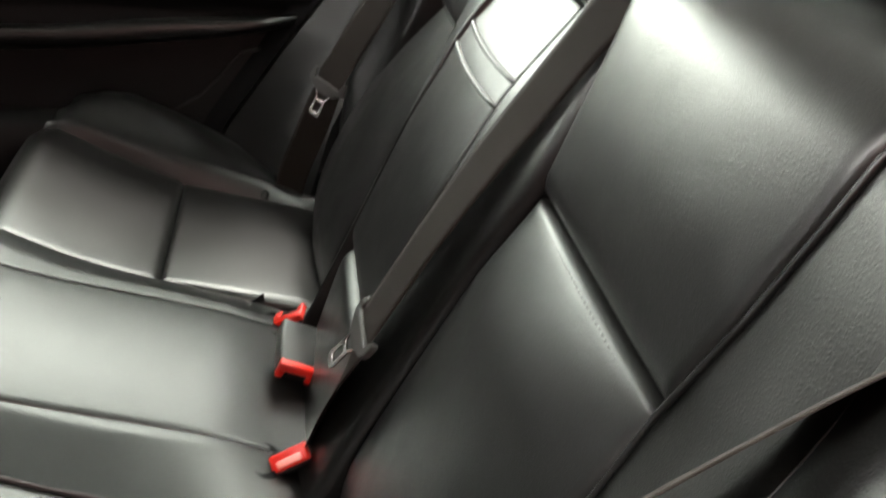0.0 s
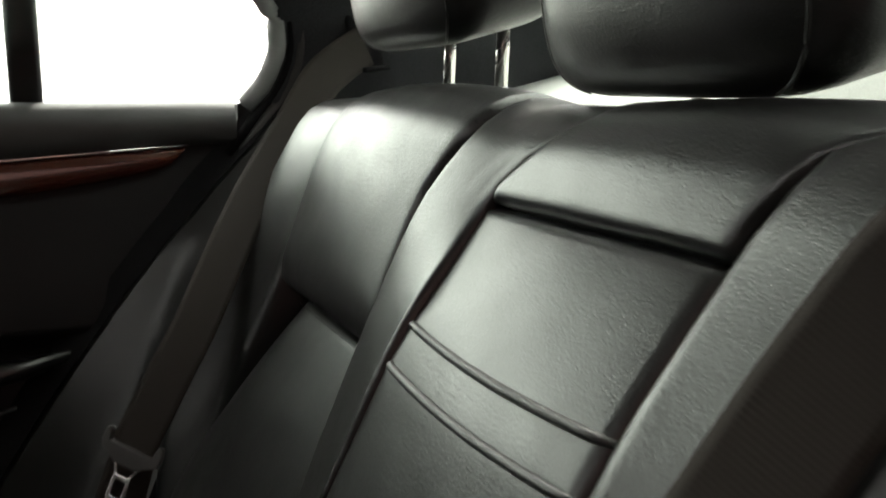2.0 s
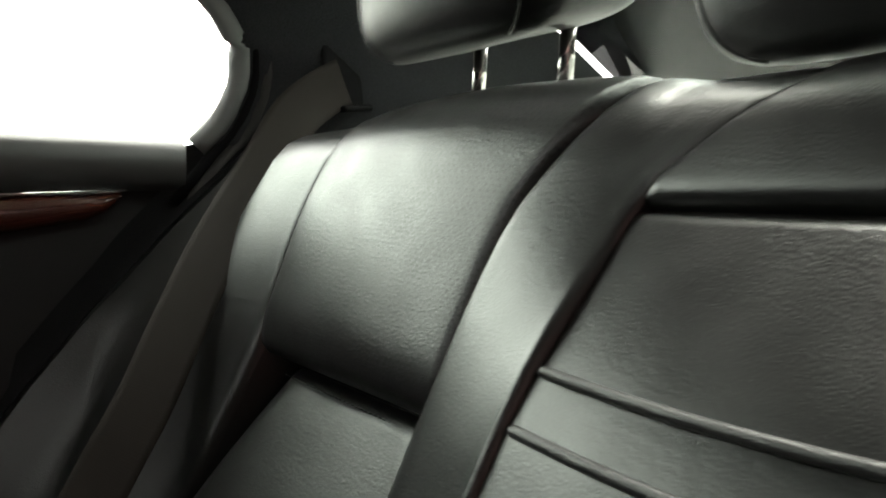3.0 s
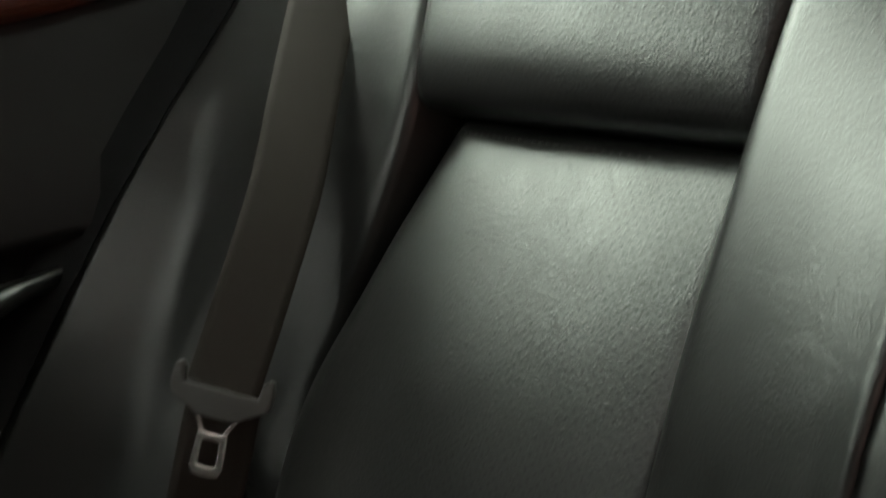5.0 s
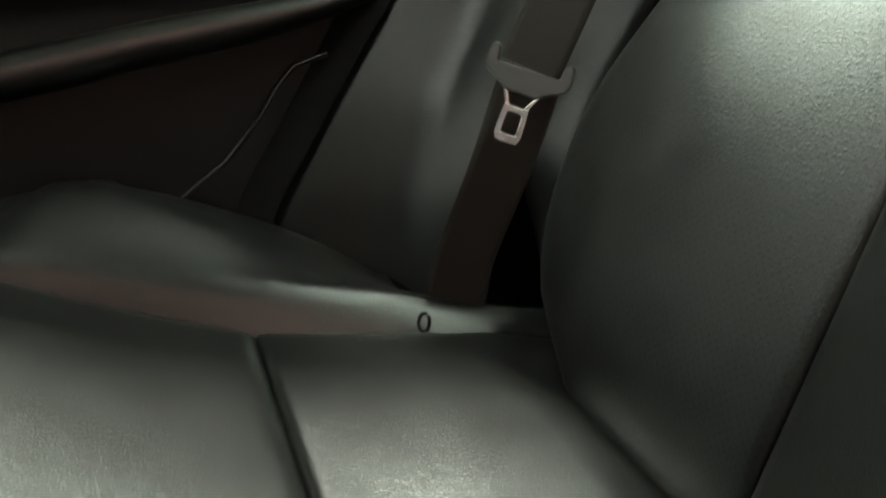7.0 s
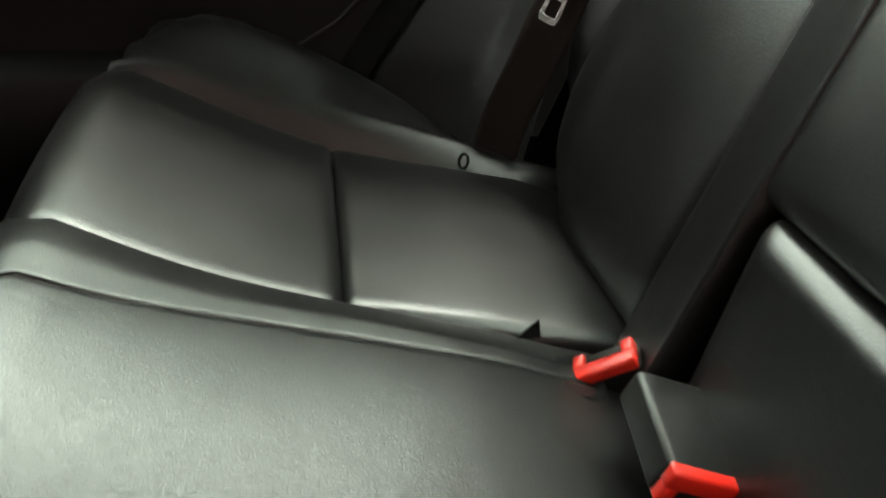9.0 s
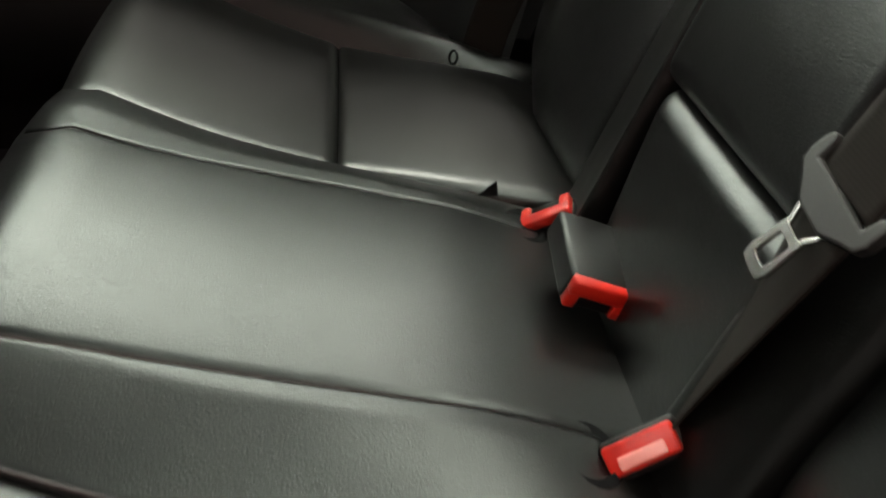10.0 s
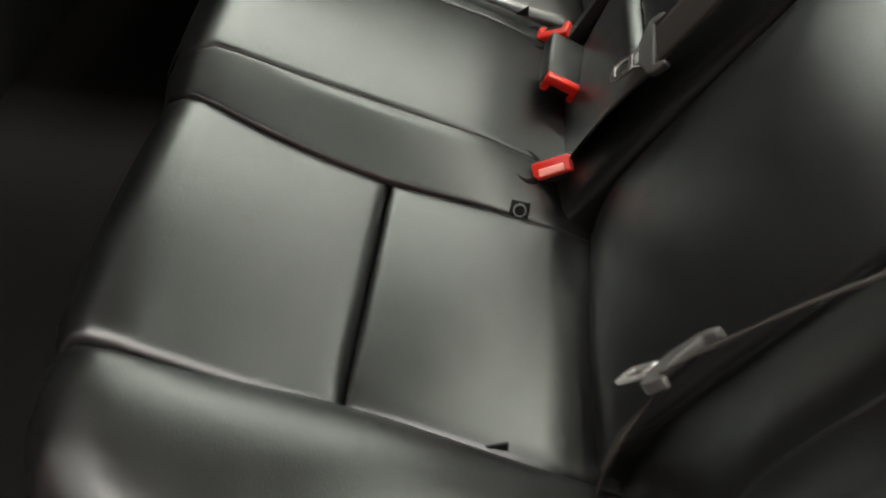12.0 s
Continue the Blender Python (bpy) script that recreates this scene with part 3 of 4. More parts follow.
    m = frame_of(on_seat(0.496, 0.080, 0.006), (0.0, 1, 0.1), (0.1, 0.0, 1))
    loop = tube([m @ Vector((0.0045 * math.cos(a), 0.0075 * math.sin(a), 0)) for a in [2 * math.pi * k / 16 for k in range(17)]], 0.0015, 6)
    part("anchor_tag", loop, RUBBER, seat, "small black anchor loop")
    for x, y, s in ((0.186, 0.080, 1), (-0.478, 0.075, -1)):
        bm = bmesh.new()
        foot = on_seat(x, y, -0.006)
        for dx in (0.0, 0.0022):
            for dy, dz in ((-0.007, 0), (0.010, 0), (-0.006, 0.0125)):
                bm.verts.new(foot + Vector((dx + 0.2 * dz * s, dy, dz)))
        v = list(bm.verts)
        bm.faces.new(v[:3])
        bm.faces.new(v[3:][::-1])
        for i in range(3):
            j = (i + 1) % 3
            bm.faces.new((v[i], v[j], v[3 + j], v[3 + i]))
        part("anchor_tag", bm, RUBBER, seat, "small black triangular anchor flap", smooth=False)
    return seat


def build_headrest(x0, wide, bottom, tall, lean=-0.10, y0=-0.305, gap=0.045, posts=(0.05, -0.05)):
    top = thing("headrest", "black leather padded headrest on chrome posts", "headrest", "rear headrests")
    power = lambda c, e: math.copysign(abs(c) ** e, c)
    rows, uvs = [], []
    nu, nv = 64, 40
    for i in range(nv + 1):
        v = i / nv
        t = math.pi * v
        row, uvr = [], []
        for j in range(nu):
            a = 2 * math.pi * j / nu
            ring = math.sin(t) ** 0.36 if 0 < v < 1 else 0.0
            px = (wide / 2) * power(math.cos(a), 0.36) * ring
            py = 0.056 * power(math.sin(a), 0.40) * ring
            k = 0.5 - 0.5 * power(math.cos(t), 0.45)
            # the front face bulges a little, the underside rises towards the back
            py += 0.007 * math.cos(math.pi * px / wide) * max(0.0, math.sin(a)) * math.sin(math.pi * k)
            pz = bottom + tall * k + (1 - k) * 0.26 * max(0.0, 0.03 - py)
            py -= lean * (pz - bottom) + 0.012 * (px / (wide / 2)) ** 2
            px *= 1 - 0.06 * k * k
            row.append(Vector((x0 + px, y0 + py, pz)) + Vector((0, 0.0012, 0)) * noise.noise((px * 25 + x0, pz * 25, 3)))
            uvr.append((px, pz))
        rows.append(row)
        uvs.append(uvr)
    bm = sheet(rows, closed=True, uvs=uvs)
    bmesh.ops.remove_doubles(bm, verts=bm.verts, dist=0.0001)
    part("cushion", bm, LEATHER, top)
    # welted seam between face and side
    for s in (1, -1):
        j = 9 if s > 0 else nu // 2 - 9
        part("seam", tube([rows[k][j] for k in range(5, nv - 4)], 0.0011, 6), LEATHER, top)
    for dx in posts:
        part("post", tube([(x0 + dx, -0.297, bottom - gap), (x0 + dx, -0.302, bottom + 0.05)], 0.0055, 12), CHROME, top, "chrome post")
    return top


build_backrest()
build_cushion()
build_headrest(0.352, 0.256, 0.872, 0.17, y0=-0.276, posts=(0.043, -0.063), gap=0.05)
build_headrest(0.008, 0.262, 0.834, 0.17, y0=-0.290, posts=(0.028, -0.028), gap=0.04)
build_headrest(-0.364, 0.28, 0.843, 0.19, y0=-0.306, posts=(0.05, -0.05), gap=0.05)


# ---- seat belts ----
def ribbon(points, sides, width=0.047, thick=0.0014):
    """A strap along points; sides: the ways across it."""
    rows, uvs, run = [], [], 0.0
    pts = [Vector(p) for p in points]
    for i, p in enumerate(pts):
        t = (pts[min(i + 1, len(pts) - 1)] - pts[max(i - 1, 0)]).normalized()
        s = Vector(sides[i]).normalized()
        s = (s - t * s.dot(t)).normalized()
        n = t.cross(s)
        if i:
            run += (p - pts[i - 1]).length
        ring, uvr = [], []
        for k in range(9):
            w = (k / 8 - 0.5) * width
            ring.append(p + s * w + n * thick / 2)
            uvr.append((w, run))
        for k in range(8, -1, -1):
            w = (k / 8 - 0.5) * width
            ring.append(p + s * w - n * thick / 2)
            uvr.append((w, run))
        rows.append(ring)
        uvs.append(uvr)
    return sheet(rows, closed=True, uvs=uvs)


def smooth_line(keys, n):
    """Catmull-Rom points through keys of equal length tuples."""
    out = []
    k = [Vector(x) for x in keys]
    k = [k[0] * 2 - k[1], *k, k[-1] * 2 - k[-2]]
    for i in range(1, len(k) - 2):
        for j in range(n):
            t = j / n
            out.append(0.5 * ((2 * k[i]) + (k[i + 1] - k[i - 1]) * t + (2 * k[i - 1] - 5 * k[i] + 4 * k[i + 1] - k[i + 2]) * t * t + (3 * k[i] - k[i - 1] - 3 * k[i + 1] + k[i + 2]) * t ** 3))
    out.append(k[-2])
    return out


def flat_shape(outline, thick, bevel, hole=None):
    """A flat piece with rounded edges; hole: an inner outline with as many corners."""
    bm = bmesh.new()
    outer = [bm.verts.new((x, y, -thick / 2)) for x, y in outline]
    if hole:
        inner = [bm.verts.new((x, y, -thick / 2)) for x, y in hole]
        n = len(outer)
        faces = [bm.faces.new((outer[i], outer[(i + 1) % n], inner[(i + 1) % n], inner[i])) for i in range(n)]
    else:
        faces = [bm.faces.new(outer)]
    top = bmesh.ops.extrude_face_region(bm, geom=faces)
    bmesh.ops.translate(bm, vec=(0, 0, thick), verts=[g for g in top["geom"] if isinstance(g, bmesh.types.BMVert)])
    bmesh.ops.recalc_face_normals(bm, faces=bm.faces)
    rims = [e for e in bm.edges if e.calc_face_angle(0) > 0.5]
    bmesh.ops.bevel(bm, geom=rims, offset=bevel, segments=2, affect="EDGES", profile=0.6)
    return bm


def belt_tongue(belt, m):
    """The latch plate at m: x across the strap, y down along it, z off the seat."""
    half = [(0.024, 0.001), (0.0255, -0.008), (0.028, -0.0115), (0.0315, -0.0105), (0.0330, -0.006), (0.0335, 0.003), (0.0310, 0.009), (0.020, 0.0145), (0.012, 0.0195)]
    bar = flat_shape([*half, *[(-x, y) for x, y in half[::-1]]], 0.0075, 0.0018)
    bmesh.ops.transform(bar, matrix=m, verts=bar.verts)
    holder = part("latch_holder", bar, GREY_PLASTIC, belt, "dark grey plastic latch holder", smooth=False)
    rim_half = [(0.0045, 0.0285), (0.0095, 0.0275), (0.0102, 0.036), (0.0108, 0.050), (0.0085, 0.0555), (0.003, 0.0562)]
    slot_half = [(0.0025, 0.0335), (0.0055, 0.0340), (0.0058, 0.038), (0.0060, 0.046), (0.0055, 0.0490), (0.002, 0.0495)]
    ring = lambda h: [*h, *[(-x, y) for x, y in h[::-1]]]
    neck = lambda q: flat_shape([(q * 0.0125, 0.0165), (q * 0.0158, 0.0160), (q * 0.0082, 0.0300), (q * 0.0050, 0.0300)], 0.0024, 0.0006)
    plate = merge(flat_shape(ring(rim_half), 0.0026, 0.0007, ring(slot_half)), neck(1), neck(-1))
    bmesh.ops.transform(plate, matrix=m, verts=plate.verts)
    part("latch_plate", plate, STEEL, holder, "shiny steel latch plate", smooth=False)


def build_belt(label, keys, sides, tongue, low_keys, low_sides):
    belt = thing("seat_belt", label, "seat belt", "rear seat belts")
    pts, sd = smooth_line(keys, 10), smooth_line(sides, 10)
    part("shoulder_strap", ribbon(pts, sd), BELT, belt)
    pts, sd = smooth_line(low_keys, 10), smooth_line(low_sides, 10)
    part("lap_strap", ribbon(pts, sd), BELT, belt)
    belt_tongue(belt, tongue)
    return belt


far_m = frame_of((0.496, -0.013, 0.503), (-0.043, -0.046, -0.018), (-0.004, 0.016, -0.045))
build_belt("taupe webbing belt hanging beside the far seat back", [(0.660, -0.309, 0.889), (0.646, -0.276, 0.871), (0.629, -0.243, 0.846), (0.604, -0.206, 0.799), (0.580, -0.171, 0.757), (0.558, -0.142, 0.718), (0.530, -0.108, 0.665), (0.510, -0.080, 0.617), (0.499, -0.050, 0.569), (0.496, -0.013, 0.503)],
           [(0.0, -0.33, -0.95), (-0.1, -0.5, -0.85), (-0.40, -0.75, -0.5), (-0.60, -0.75, -0.35), (-0.62, -0.75, -0.25), (-0.62, -0.75, -0.2), (-0.62, -0.74, -0.2), (-0.62, -0.73, -0.22), (-0.64, -0.72, -0.24), (-0.64, -0.72, -0.26)], far_m,
           [(0.496, -0.015, 0.501), (0.506, 0.008, 0.43), (0.527, 0.034, 0.350), (0.538, 0.045, 0.30)], [(-0.66, -0.7, -0.25), (-0.35, -0.93, -0.1), (-0.35, -0.93, 0.0), (-0.4, -0.9, 0.1)])
mid_m = frame_of((-0.154, -0.026, 0.480), (-0.060, 0.0, -0.016), (0.009, 0.032, -0.046))
cb = lambda x, h, d: tuple(on_back(x, h, d))
build_belt("taupe webbing belt lying on the centre seat back", [cb(-0.395, 0.645, 0.010), cb(-0.330, 0.600, 0.012), cb(-0.270, 0.572, 0.015), cb(-0.228, 0.532, 0.018), cb(-0.205, 0.486, 0.020), cb(-0.189, 0.43, 0.024), cb(-0.178, 0.376, 0.030), cb(-0.166, 0.29, 0.038), cb(-0.154, 0.176, 0.045)],
           [(-0.35, -0.3, -0.85), (-0.5, -0.1, -0.8), (-0.7, -0.1, -0.65), (-0.82, -0.1, -0.52), (-0.88, -0.1, -0.42), (-0.9, -0.1, -0.38), (-0.92, -0.08, -0.32), (-0.95, -0.04, -0.28), (-0.96, 0, -0.26)], mid_m,
           [cb(-0.152, 0.176, 0.042), cb(-0.142, 0.10, 0.038), cb(-0.118, 0.03, 0.026), cb(-0.100, -0.03, 0.015)], [(-0.96, 0, -0.26), (-0.92, 0.32, 0.08), (-0.88, 0.42, 0.15), (-0.88, 0.42, 0.15)])
near_m = frame_of((-0.527, -0.014, 0.486), (0.773, -0.634, -0.009), (0.016, 0.020, -0.036))
build_belt("taupe webbing belt hanging beside the near seat back", [(-0.655, -0.309, 0.889), (-0.652, -0.262, 0.862), (-0.643, -0.206, 0.799), (-0.624, -0.165, 0.750), (-0.604, -0.130, 0.700), (-0.578, -0.095, 0.640), (-0.553, -0.057, 0.572), (-0.527, -0.014, 0.486)],
           [(0.30, -0.9, -0.3), (0.67, -0.55, -0.5), (0.65, -0.66, -0.38), (0.64, -0.71, -0.29), (0.62, -0.75, -0.22), (0.63, -0.75, -0.19), (0.65, -0.74, -0.17), (0.66, -0.72, -0.10)], near_m,
           [(-0.528, -0.016, 0.484), (-0.522, -0.004, 0.42), (-0.512, 0.004, 0.35), (-0.505, 0.0, 0.29)], [(0.60, -0.64, 0.45), (0.8, -0.5, 0), (0.9, -0.3, 0), (0.9, -0.3, 0)])


# ---- buckles ----
def build_buckle(face, across, axis, label, body_len=0.075, stalk=None, full=False):
    """face: middle of the red end; across: along its long side; axis: out of the end."""
    top = thing("belt_buckle", label, "seat belt buckle", "rear belt buckles")
    m = frame_of(face, across, axis)
    body = block((0.046, body_len, 0.024), 0.004, 3, Matrix.Translation((0, -body_len / 2 - 0.001, 0)))
    bmesh.ops.transform(body, matrix=m, verts=body.verts)
    b = part("body", body, HARD_PLASTIC, top)
    if full:
        red = block((0.042, 0.010, 0.018), 0.0025, 2, Matrix.Translation((0, 0.0, 0)))
    else:
        red = merge(
            block((0.044, 0.010, 0.0125), 0.002, 2, Matrix.Translation((0, 0.0, 0.0055))),
            block((0.009, 0.010, 0.013), 0.002, 2, Matrix.Translation((-0.0172, 0.0, -0.005))),
            block((0.009, 0.010, 0.013), 0.002, 2, Matrix.Translation((0.0172, 0.0, -0.005))))
    bmesh.ops.transform(red, matrix=m, verts=red.verts)
    part("release_button", red, RED, b, "bright red release button")
    if full:
        knob = block((0.028, 0.004, 0.008), 0.0015, 2, Matrix.Translation((0, 0.0045, 0.003)))
        bmesh.ops.transform(knob, matrix=m, verts=knob.verts)
        part("button_ridge", knob, PALE_RED, b, "pale pink ridge on the button")
    if not full:
        slot = block((0.026, 0.004, 0.009), 0.001, 1, Matrix.Translation((0, 0.0005, -0.0055)))
        bmesh.ops.transform(slot, matrix=m, verts=slot.verts)
        part("slot", slot, SOFT_PLASTIC, b)
    if stalk:
        part("stalk", tube([m @ Vector((0, -body_len, 0)), *stalk], 0.012, 8, 0.4), BELT, top)
    return top


build_buckle((0.141, 0.041, 0.312), (-0.012, -0.034, 0.022), (-0.10, 0.30, 0.92), "black belt buckle with red button sunk between seat and backrest")
build_buckle((0.002, 0.034, 0.324), (-0.001, 0.036, 0.014), (-0.97, 0.06, -0.17), "black belt buckle with red button lying on the cushion", 0.070)
build_buckle((-0.135, 0.040, 0.316), (-0.003, -0.035, 0.023), (-0.68, 0.30, 0.66), "black belt buckle with pale red button sunk between seat and backrest", full=True)


# ---- far door ----
DX = 0.735


def strip(profile, ys, s=1):
    """A rail along y with a cross-section of (x, z) pairs, given per y by profile(y)."""
    return sheet([[Vector((s * x, y, z)) for x, z in profile(y)] for y in ys])


def build_door():
    door = thing("door_1", "black car door with wood trim and armrest, closed", "car door", kind="structure", at=(-0.02, 0, 0.006))
    ys = [-0.25 + 0.03 * k for k in range(36)]
    top_edge = lambda y: 0.769 - 0.060 * (max(y, -0.11) + 0.11)
    sill = lambda y: [(0.80, 0.818), (0.765, 0.820), (0.742, 0.818), (0.732, 0.810), (0.728, 0.795), (0.730, top_edge(y) + 0.009), (0.738, top_edge(y) + 0.001)]
    part("window_sill", strip(sill, [-0.165, *[y for y in ys if y > -0.16]]), SILL, door)
    lower = lambda y: [(0.745, top_edge(y) + 0.003), (0.742, 0.70), (0.741, 0.62), (0.731, 0.572), (0.733, 0.563), (0.750, 0.556), (0.752, 0.53), (0.748, 0.48), (0.750, 0.38), (0.748, 0.24), (0.76, 0.10)]
    part("panel", strip(lower, ys), SOFT_PLASTIC, door)
    low_edge = lambda y: interp([(-0.105, 0.761), (-0.085, 0.743), (-0.013, 0.729), (0.09, 0.717), (0.33, 0.698)], y)
    wys = [-0.105, -0.10, -0.09, -0.075, -0.05, 0.0, 0.05, 0.1, 0.15, 0.2, 0.26, 0.315]
    wood = lambda y: [(0.744, top_edge(y)), (0.736, top_edge(y) - 0.0015), (0.7325, top_edge(y) - 0.006 - 0.1 * (top_edge(y) - low_edge(y))), (0.7315, 0.5 * (top_edge(y) + low_edge(y))), (0.735, low_edge(y) + 0.002), (0.744, low_edge(y))]
    part("wood_trim", strip(wood, wys), WOOD, door, "glossy dark red-brown wood trim")
    part("chrome_strip", tube([(0.734, y, top_edge(y) + 0.0012) for y in (-0.11, 0.0, 0.2, 0.5)], 0.0018, 8), CHROME, door, "thin chrome strip")
    part("door_handle", merge(block((0.016, 0.012, 0.055), 0.003, 2, pose(0.735, 0.328, 0.722, 14, 0, 0)), block((0.012, 0.10, 0.010), 0.003, 2, pose(0.734, 0.385, 0.700))), CHROME, door, "silver door handle surround")
    arm_ys = [0.02 + 0.02 * k for k in range(31)]
    ah = lambda y: interp([(0.02, 0.541), (0.07, 0.543), (0.16, 0.537), (0.25, 0.531), (0.40, 0.514), (0.65, 0.50)], y)
    th = lambda y: interp([(0.02, 0.012), (0.08, 0.024), (0.16, 0.036), (0.3, 0.042)], y) / 0.042
    out = lambda y: min(1.0, max(0.0, (y - 0.01) / 0.07))
    arm = lambda y: [(0.748 - (0.748 - x) * out(y), z) for x, z in arm_full(y)]
    arm_full = lambda y: [(0.752, ah(y) - 0.014 * th(y)), (0.735, ah(y) - 0.008 * th(y)), (0.719, ah(y) - 0.001 * th(y)), (0.710, ah(y)), (0.703, ah(y) - 0.004 * th(y)), (0.699, ah(y) - 0.016 * th(y)), (0.702, ah(y) - 0.030 * th(y)), (0.716, ah(y) - 0.040 * th(y)), (0.750, ah(y) - 0.042 * th(y))]
    part("armrest", strip(arm, arm_ys), LEATHER, door, "black leather door armrest")
    pocket = lambda y: [(0.749, 0.36), (0.705, 0.355), (0.695, 0.34), (0.698, 0.20), (0.75, 0.18)]
    part("door_pocket", strip(pocket, [0.27 + 0.05 * k for k in range(9)]), SOFT_PLASTIC, door)
    # pale piping of the lower door seal
    part("door_seal", tube([(0.728, 0.092, 0.484), (0.729, 0.124, 0.477), (0.729, 0.142, 0.458), (0.729, 0.158, 0.436), (0.729, 0.195, 0.398), (0.728, 0.241, 0.370), (0.726, 0.28, 0.34)], 0.0022, 8), HARD_PLASTIC, door, "thin grey seal piping")
    part("divider_bar", block((0.03, 0.036, 0.40), 0.006, 2, pose(0.765, 0.058, 1.00, 0, -8, 0)), HARD_PLASTIC, door, "black window divider bar")
    return door


build_door()


def window_edge(k):
    """The rear outline of the far side window, k from 0 at the sill to 1 at the roof."""
    y = interp([(0, -0.172), (0.08, -0.195), (0.18, -0.207), (0.28, -0.203), (0.38, -0.180), (0.5, -0.135), (1, 0.10)], k)
    z = interp([(0, 0.824), (0.08, 0.851), (0.18, 0.885), (0.28, 0.917), (0.38, 0.947), (0.5, 0.982), (1, 1.13)], k)
    return y, z


def lean_in(z):
    """Sides of the cabin lean inwards above the sills."""
    return 0.728 - 0.30 * max(0.0, z - 0.82)


def build_side(s):
    pillar = thing("rear_pillar", "black cloth-covered rear roof pillar beside the back seat", "car pillar", kind="structure")
    ks = [k / 30 for k in range(31)]
    rows = []
    for k in ks:
        y, z = window_edge(k)
        y2, z2 = -0.80 + 0.66 * k, 0.80 + 0.36 * k
        row = []
        for j in range(11):
            u = j / 10
            yy, zz = y + (y2 - y) * u, z + (z2 - z) * u
            row.append(Vector((s * (lean_in(zz) - 0.010 - 0.032 * math.sin(math.pi * min(1.0, u * 1.3)) - 0.085 * u * u), yy, zz)))
        rows.append(row)
    part("cover", sheet(rows), CLOTH, pillar)
    # rubber seals round the window
    for off, r, mat in ((0.006, 0.011, SEAL_GREY), (0.023, 0.006, RUBBER), (0.036, 0.009, GREY_PLASTIC)):
        pts = []
        for k in ks if mat == SEAL_GREY else [-0.06, *ks]:
            kk = min(max(k, 0), 0.985)
            y, z = window_edge(kk)
            y1, z1 = window_edge(kk + 0.015)
            ty, tz = y1 - y, z1 - z
            ln = math.hypot(ty, tz)
            y, z = y - off * tz / ln, z + off * ty / ln
            if k < 0:
                y, z = y + 0.035, z - 0.045
            pts.append(Vector((s * (lean_in(z) - 0.012), y, z)))
        part("window_seal", tube(pts, r, 8), mat, pillar)
    # belt outlet
    m = frame_of((s * 0.664, -0.306, 0.908), (0.1 * s, -1, 0.12), (0, 0.16, 1))
    part("belt_slot", block((0.042, 0.092, 0.010), 0.004, 2, m), RUBBER, pillar, "black recessed belt outlet")
    m = frame_of((s * 0.654, -0.318, 0.862), (0.1 * s, -1, 0.1), (s, 0.1, 0))
    part("belt_guide", block((0.034, 0.018, 0.007), 0.003, 2, m), RUBBER, pillar, "black belt guide lip")
    return pillar


build_side(1)
build_side(-1)


# ---- the rest of the cabin ----
def slab(name, corners, mat, label, category, thick=0.02, way=(0, 0, -1)):
    w = Vector(way).normalized() * thick
    c = [Vector(p) for p in corners]
    bm = bmesh.new()
    a = [bm.verts.new(p) for p in c]
    b = [bm.verts.new(p + w) for p in c]
    bm.faces.new(a)
    bm.faces.new(b[::-1])
    for i in range(len(c)):
        j = (i + 1) % len(c)
        bm.faces.new((a[i], b[i], b[j], a[j]))
    return tagged(link(name, bm, mat, smooth=False), label, category, kind="structure")


slab("floor", [(-0.76, -0.1, 0.0), (0.76, -0.1, 0.0), (0.76, 1.0, 0.0), (-0.76, 1.0, 0.0)], CARPET, "black carpeted car floor", "car floor")
# unseen stand-in for the front seats; its top height limits light from ahead
slab("wall_front", [(-0.70, 0.86, 0.0), (0.78, 0.86, 0.0), (0.66, 0.86, 1.08), (-0.66, 0.86, 1.08)], SOFT_PLASTIC, "unseen dark wall in place of the front seats, with the windscreen open above it", "car partition", 0.10, (0, 1, 0))
slab("ceiling", [(-0.62, 0.9, 1.16), (0.62, 0.9, 1.16), (0.62, -0.05, 1.16), (0.50, -0.17, 1.155), (-0.50, -0.17, 1.155), (-0.62, -0.05, 1.16)], LINER, "pale grey fabric car headliner", "headliner", 0.02, (0, 0, 1))
# shelf colour is whitened to stand for sunlight on the trim round the panel
slab("rear_shelf", [(-0.70, -0.325, 0.795), (0.70, -0.325, 0.795), (0.64, -0.68, 0.884), (-0.64, -0.68, 0.884)], SHELF_SUNLIT, "grey felt rear shelf below the window, coloured paler for sunlight", "parcel shelf")
slab("shelf_panel", [(-0.45, -0.36, 0.808), (0.16, -0.36, 0.808), (0.20, -0.62, 0.873), (-0.42, -0.62, 0.873)], SHELF_DARK, "darker grey speaker panel set in the rear shelf", "shelf panel", 0.008)
slab("shelf_slot", [(0.36, -0.640, 0.8768), (0.45, -0.640, 0.8768), (0.45, -0.655, 0.8806), (0.36, -0.655, 0.8806)], RUBBER, "narrow black slot in the rear shelf", "vent slot", 0.004)
slab("seat_base", [(-0.70, 0.40, 0.26), (0.70, 0.40, 0.26), (0.70, 0.36, 0.0), (-0.70, 0.36, 0.0)], SOFT_PLASTIC, "black seat base under the cushion", "seat base", 0.02, (0, -1, 0))
rear = slab("window_1", [(-0.64, -0.69, 0.884), (0.64, -0.69, 0.884), (0.54, -0.17, 1.157), (-0.54, -0.17, 1.157)], GLASS, "tinted rear window glass", "window", 0.004, (0, -0.5, 0.8))
rear.visible_shadow = False
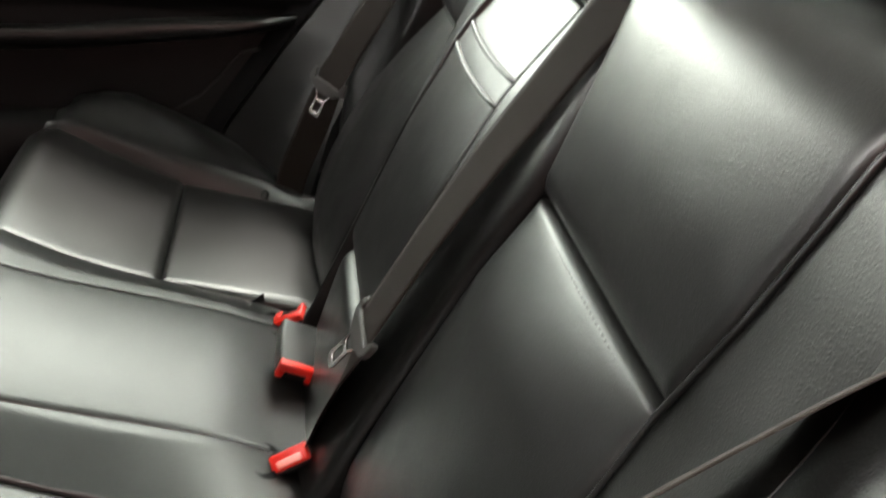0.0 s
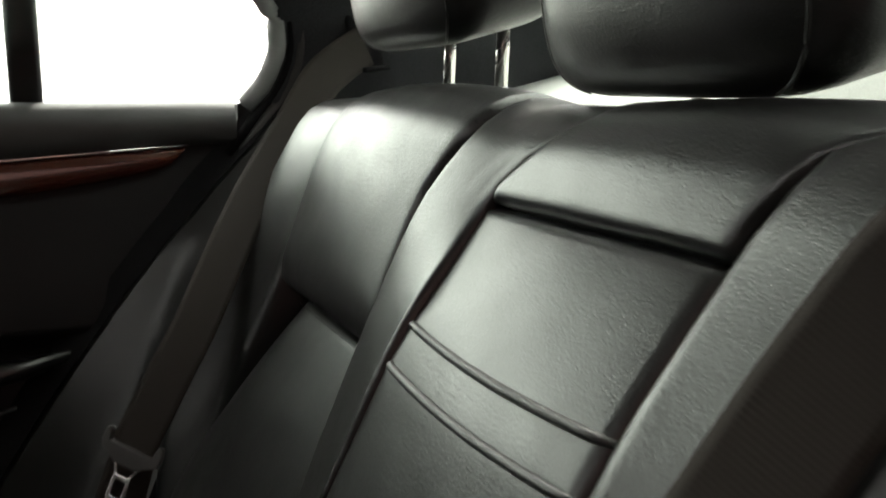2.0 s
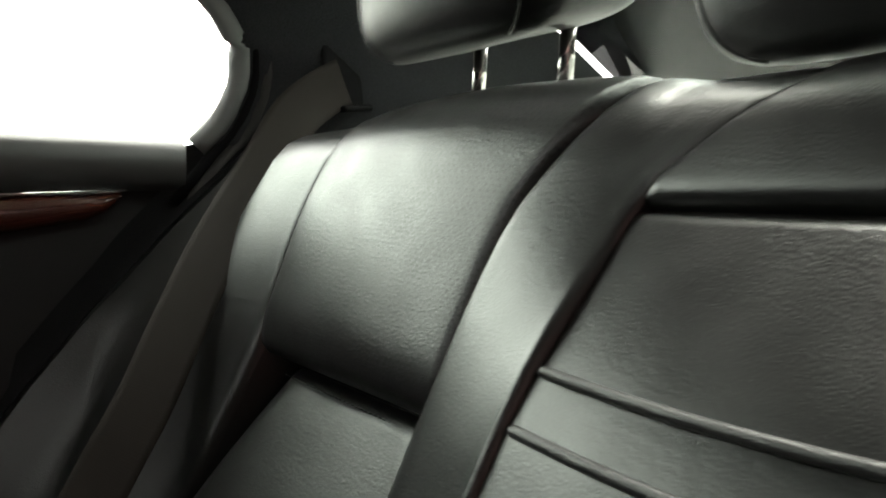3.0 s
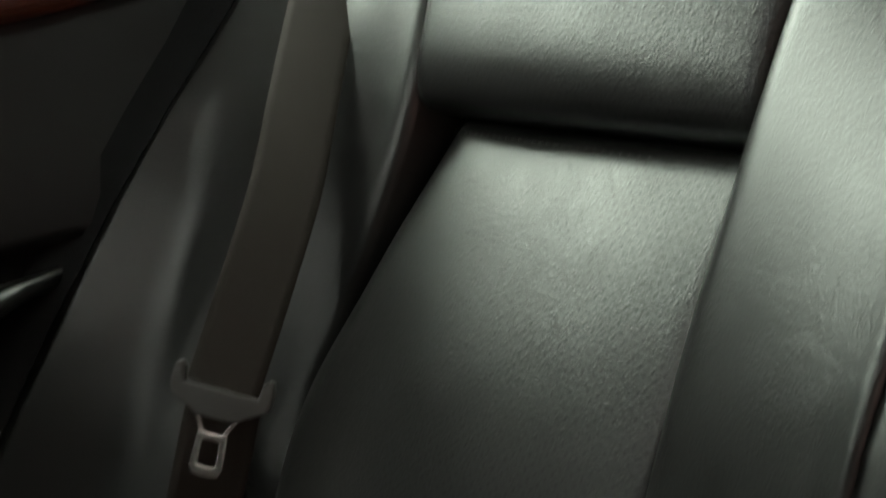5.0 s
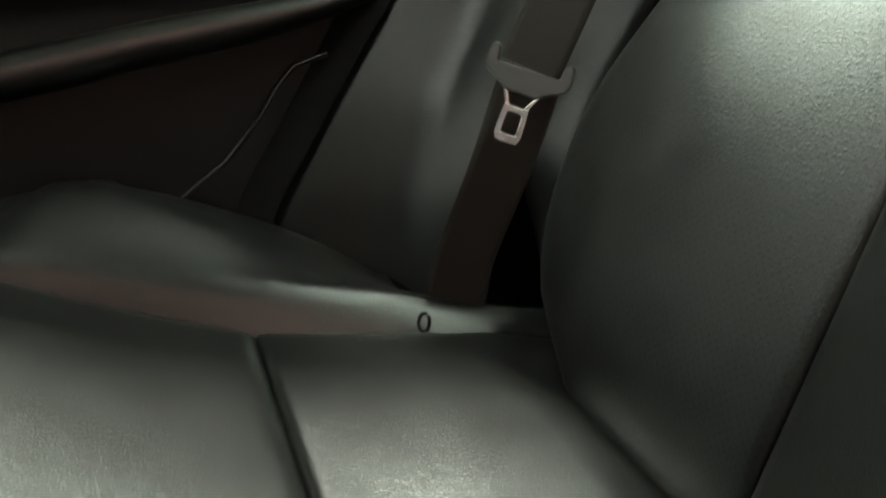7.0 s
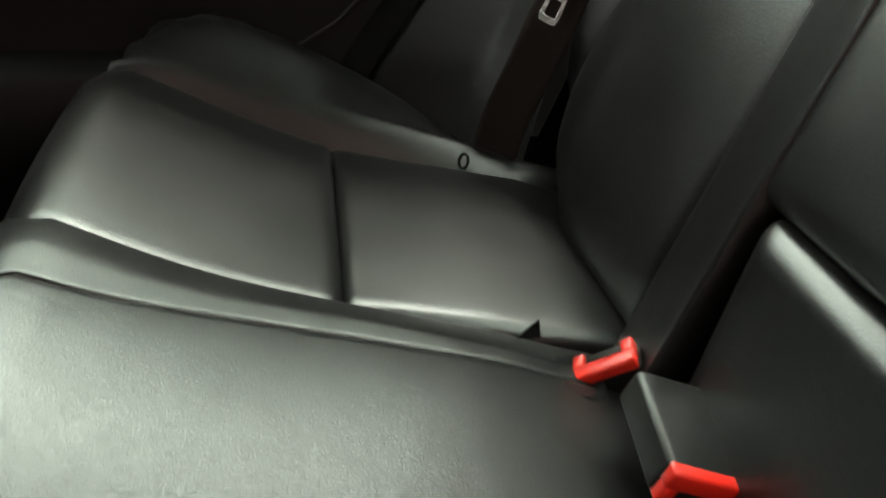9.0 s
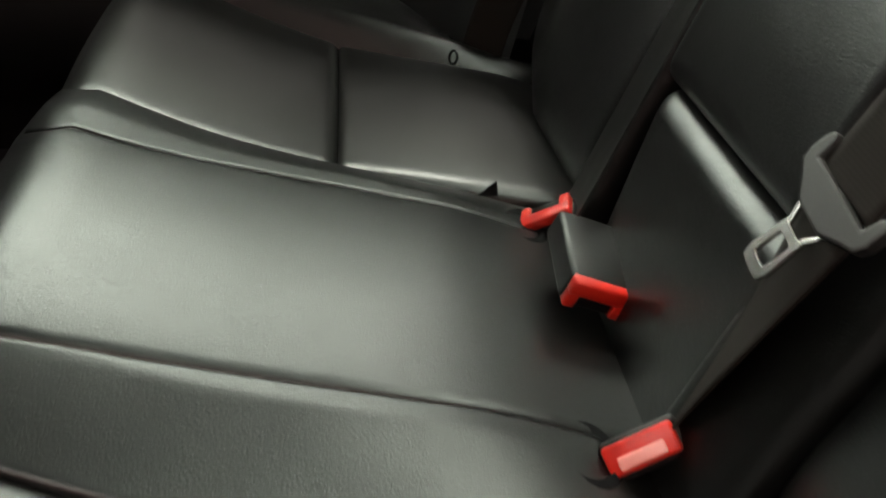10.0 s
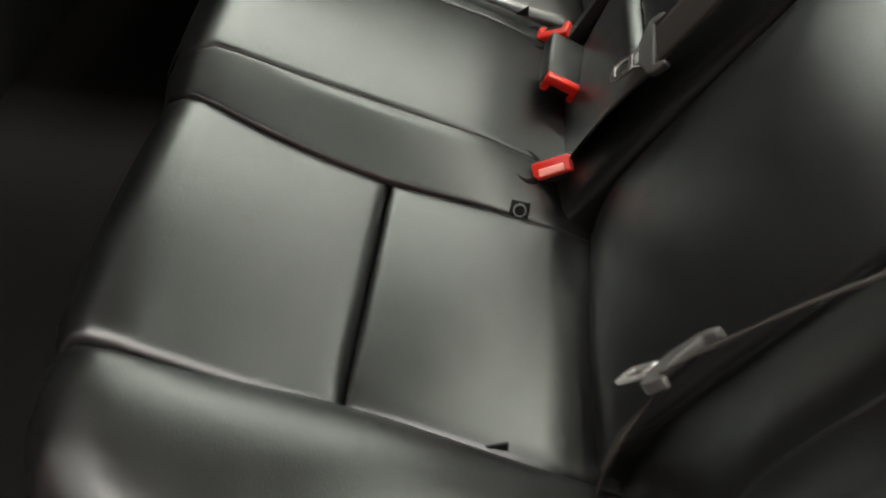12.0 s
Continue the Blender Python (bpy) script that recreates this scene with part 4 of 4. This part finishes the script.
side = slab("window_2", [(0.772, -0.24, 0.80), (0.772, 0.86, 0.80), (0.655, 0.86, 1.18), (0.655, -0.0, 1.18)], GLASS, "tinted side window glass", "window", 0.004, (1, 0, 0.3))
side.visible_shadow = False
slab("trim", [(0.64, -0.24, 1.10), (0.64, 0.86, 1.10), (0.60, 0.86, 1.17), (0.60, -0.24, 1.17)], LINER, "grey roof rail trim above the window", "trim", 0.05, (1, 0, 0.2))
slab("pillar_front", [(0.755, 0.74, 0.80), (0.755, 0.90, 0.80), (0.64, 0.90, 1.17), (0.64, 0.74, 1.17)], SOFT_PLASTIC, "black middle roof pillar beside the front seats", "car pillar", 0.03, (-1, 0, -0.2))
slab("ground", [(-60, -60, -0.42), (60, -60, -0.42), (60, 60, -0.42), (-60, 60, -0.42)], ASPHALT, "grey asphalt ground round the car", "ground")
slab("side_body_1", [(0.77, -0.9, -0.2), (0.77, 0.95, -0.2), (0.77, 0.95, 0.815), (0.77, -0.9, 0.79)], PAINT, "dark painted car side", "car body", 0.05, (1, 0, 0))
slab("side_body_2", [(-0.77, -0.9, -0.2), (-0.77, -0.22, -0.2), (-0.77, -0.22, 0.80), (-0.77, -0.9, 0.79)], PAINT, "dark painted car side", "car body", 0.05, (-1, 0, 0))
slab("boot_wall", [(-0.76, -0.88, -0.2), (0.76, -0.88, -0.2), (0.76, -0.88, 0.87), (-0.76, -0.88, 0.87)], PAINT, "dark painted boot panel", "car body", 0.03, (0, -1, 0))
slab("wall_near", [(-0.80, 0.88, -0.25), (-1.75, 0.44, -0.25), (-1.70, 0.44, 1.15), (-0.74, 0.88, 1.15)], SOFT_PLASTIC, "dark inner side of the opened rear door", "car door", 0.08, (0, 1, 0))
# added unseen wall: cuts sky light from the open side, reflects a red-brown tint
slab("sky_blocking_wall", [(-2.6, -12, -0.42), (-2.6, 12, -0.42), (-2.6, 12, 3.8), (-2.6, -12, 3.8)], WALL, "unseen reddish wall added beside the car to block sky light", "wall", 0.1, (-1, 0, 0))
for s in (1, -1):
    slab("trim_side", [(s * 0.728, -0.62, 0.20), (s * 0.728, -0.17, 0.20), (s * 0.728, -0.17, 0.822), (s * 0.728, -0.62, 0.90)], SOFT_PLASTIC, "black lower side trim beside the seat back", "trim", 0.03, (s, 0, 0))
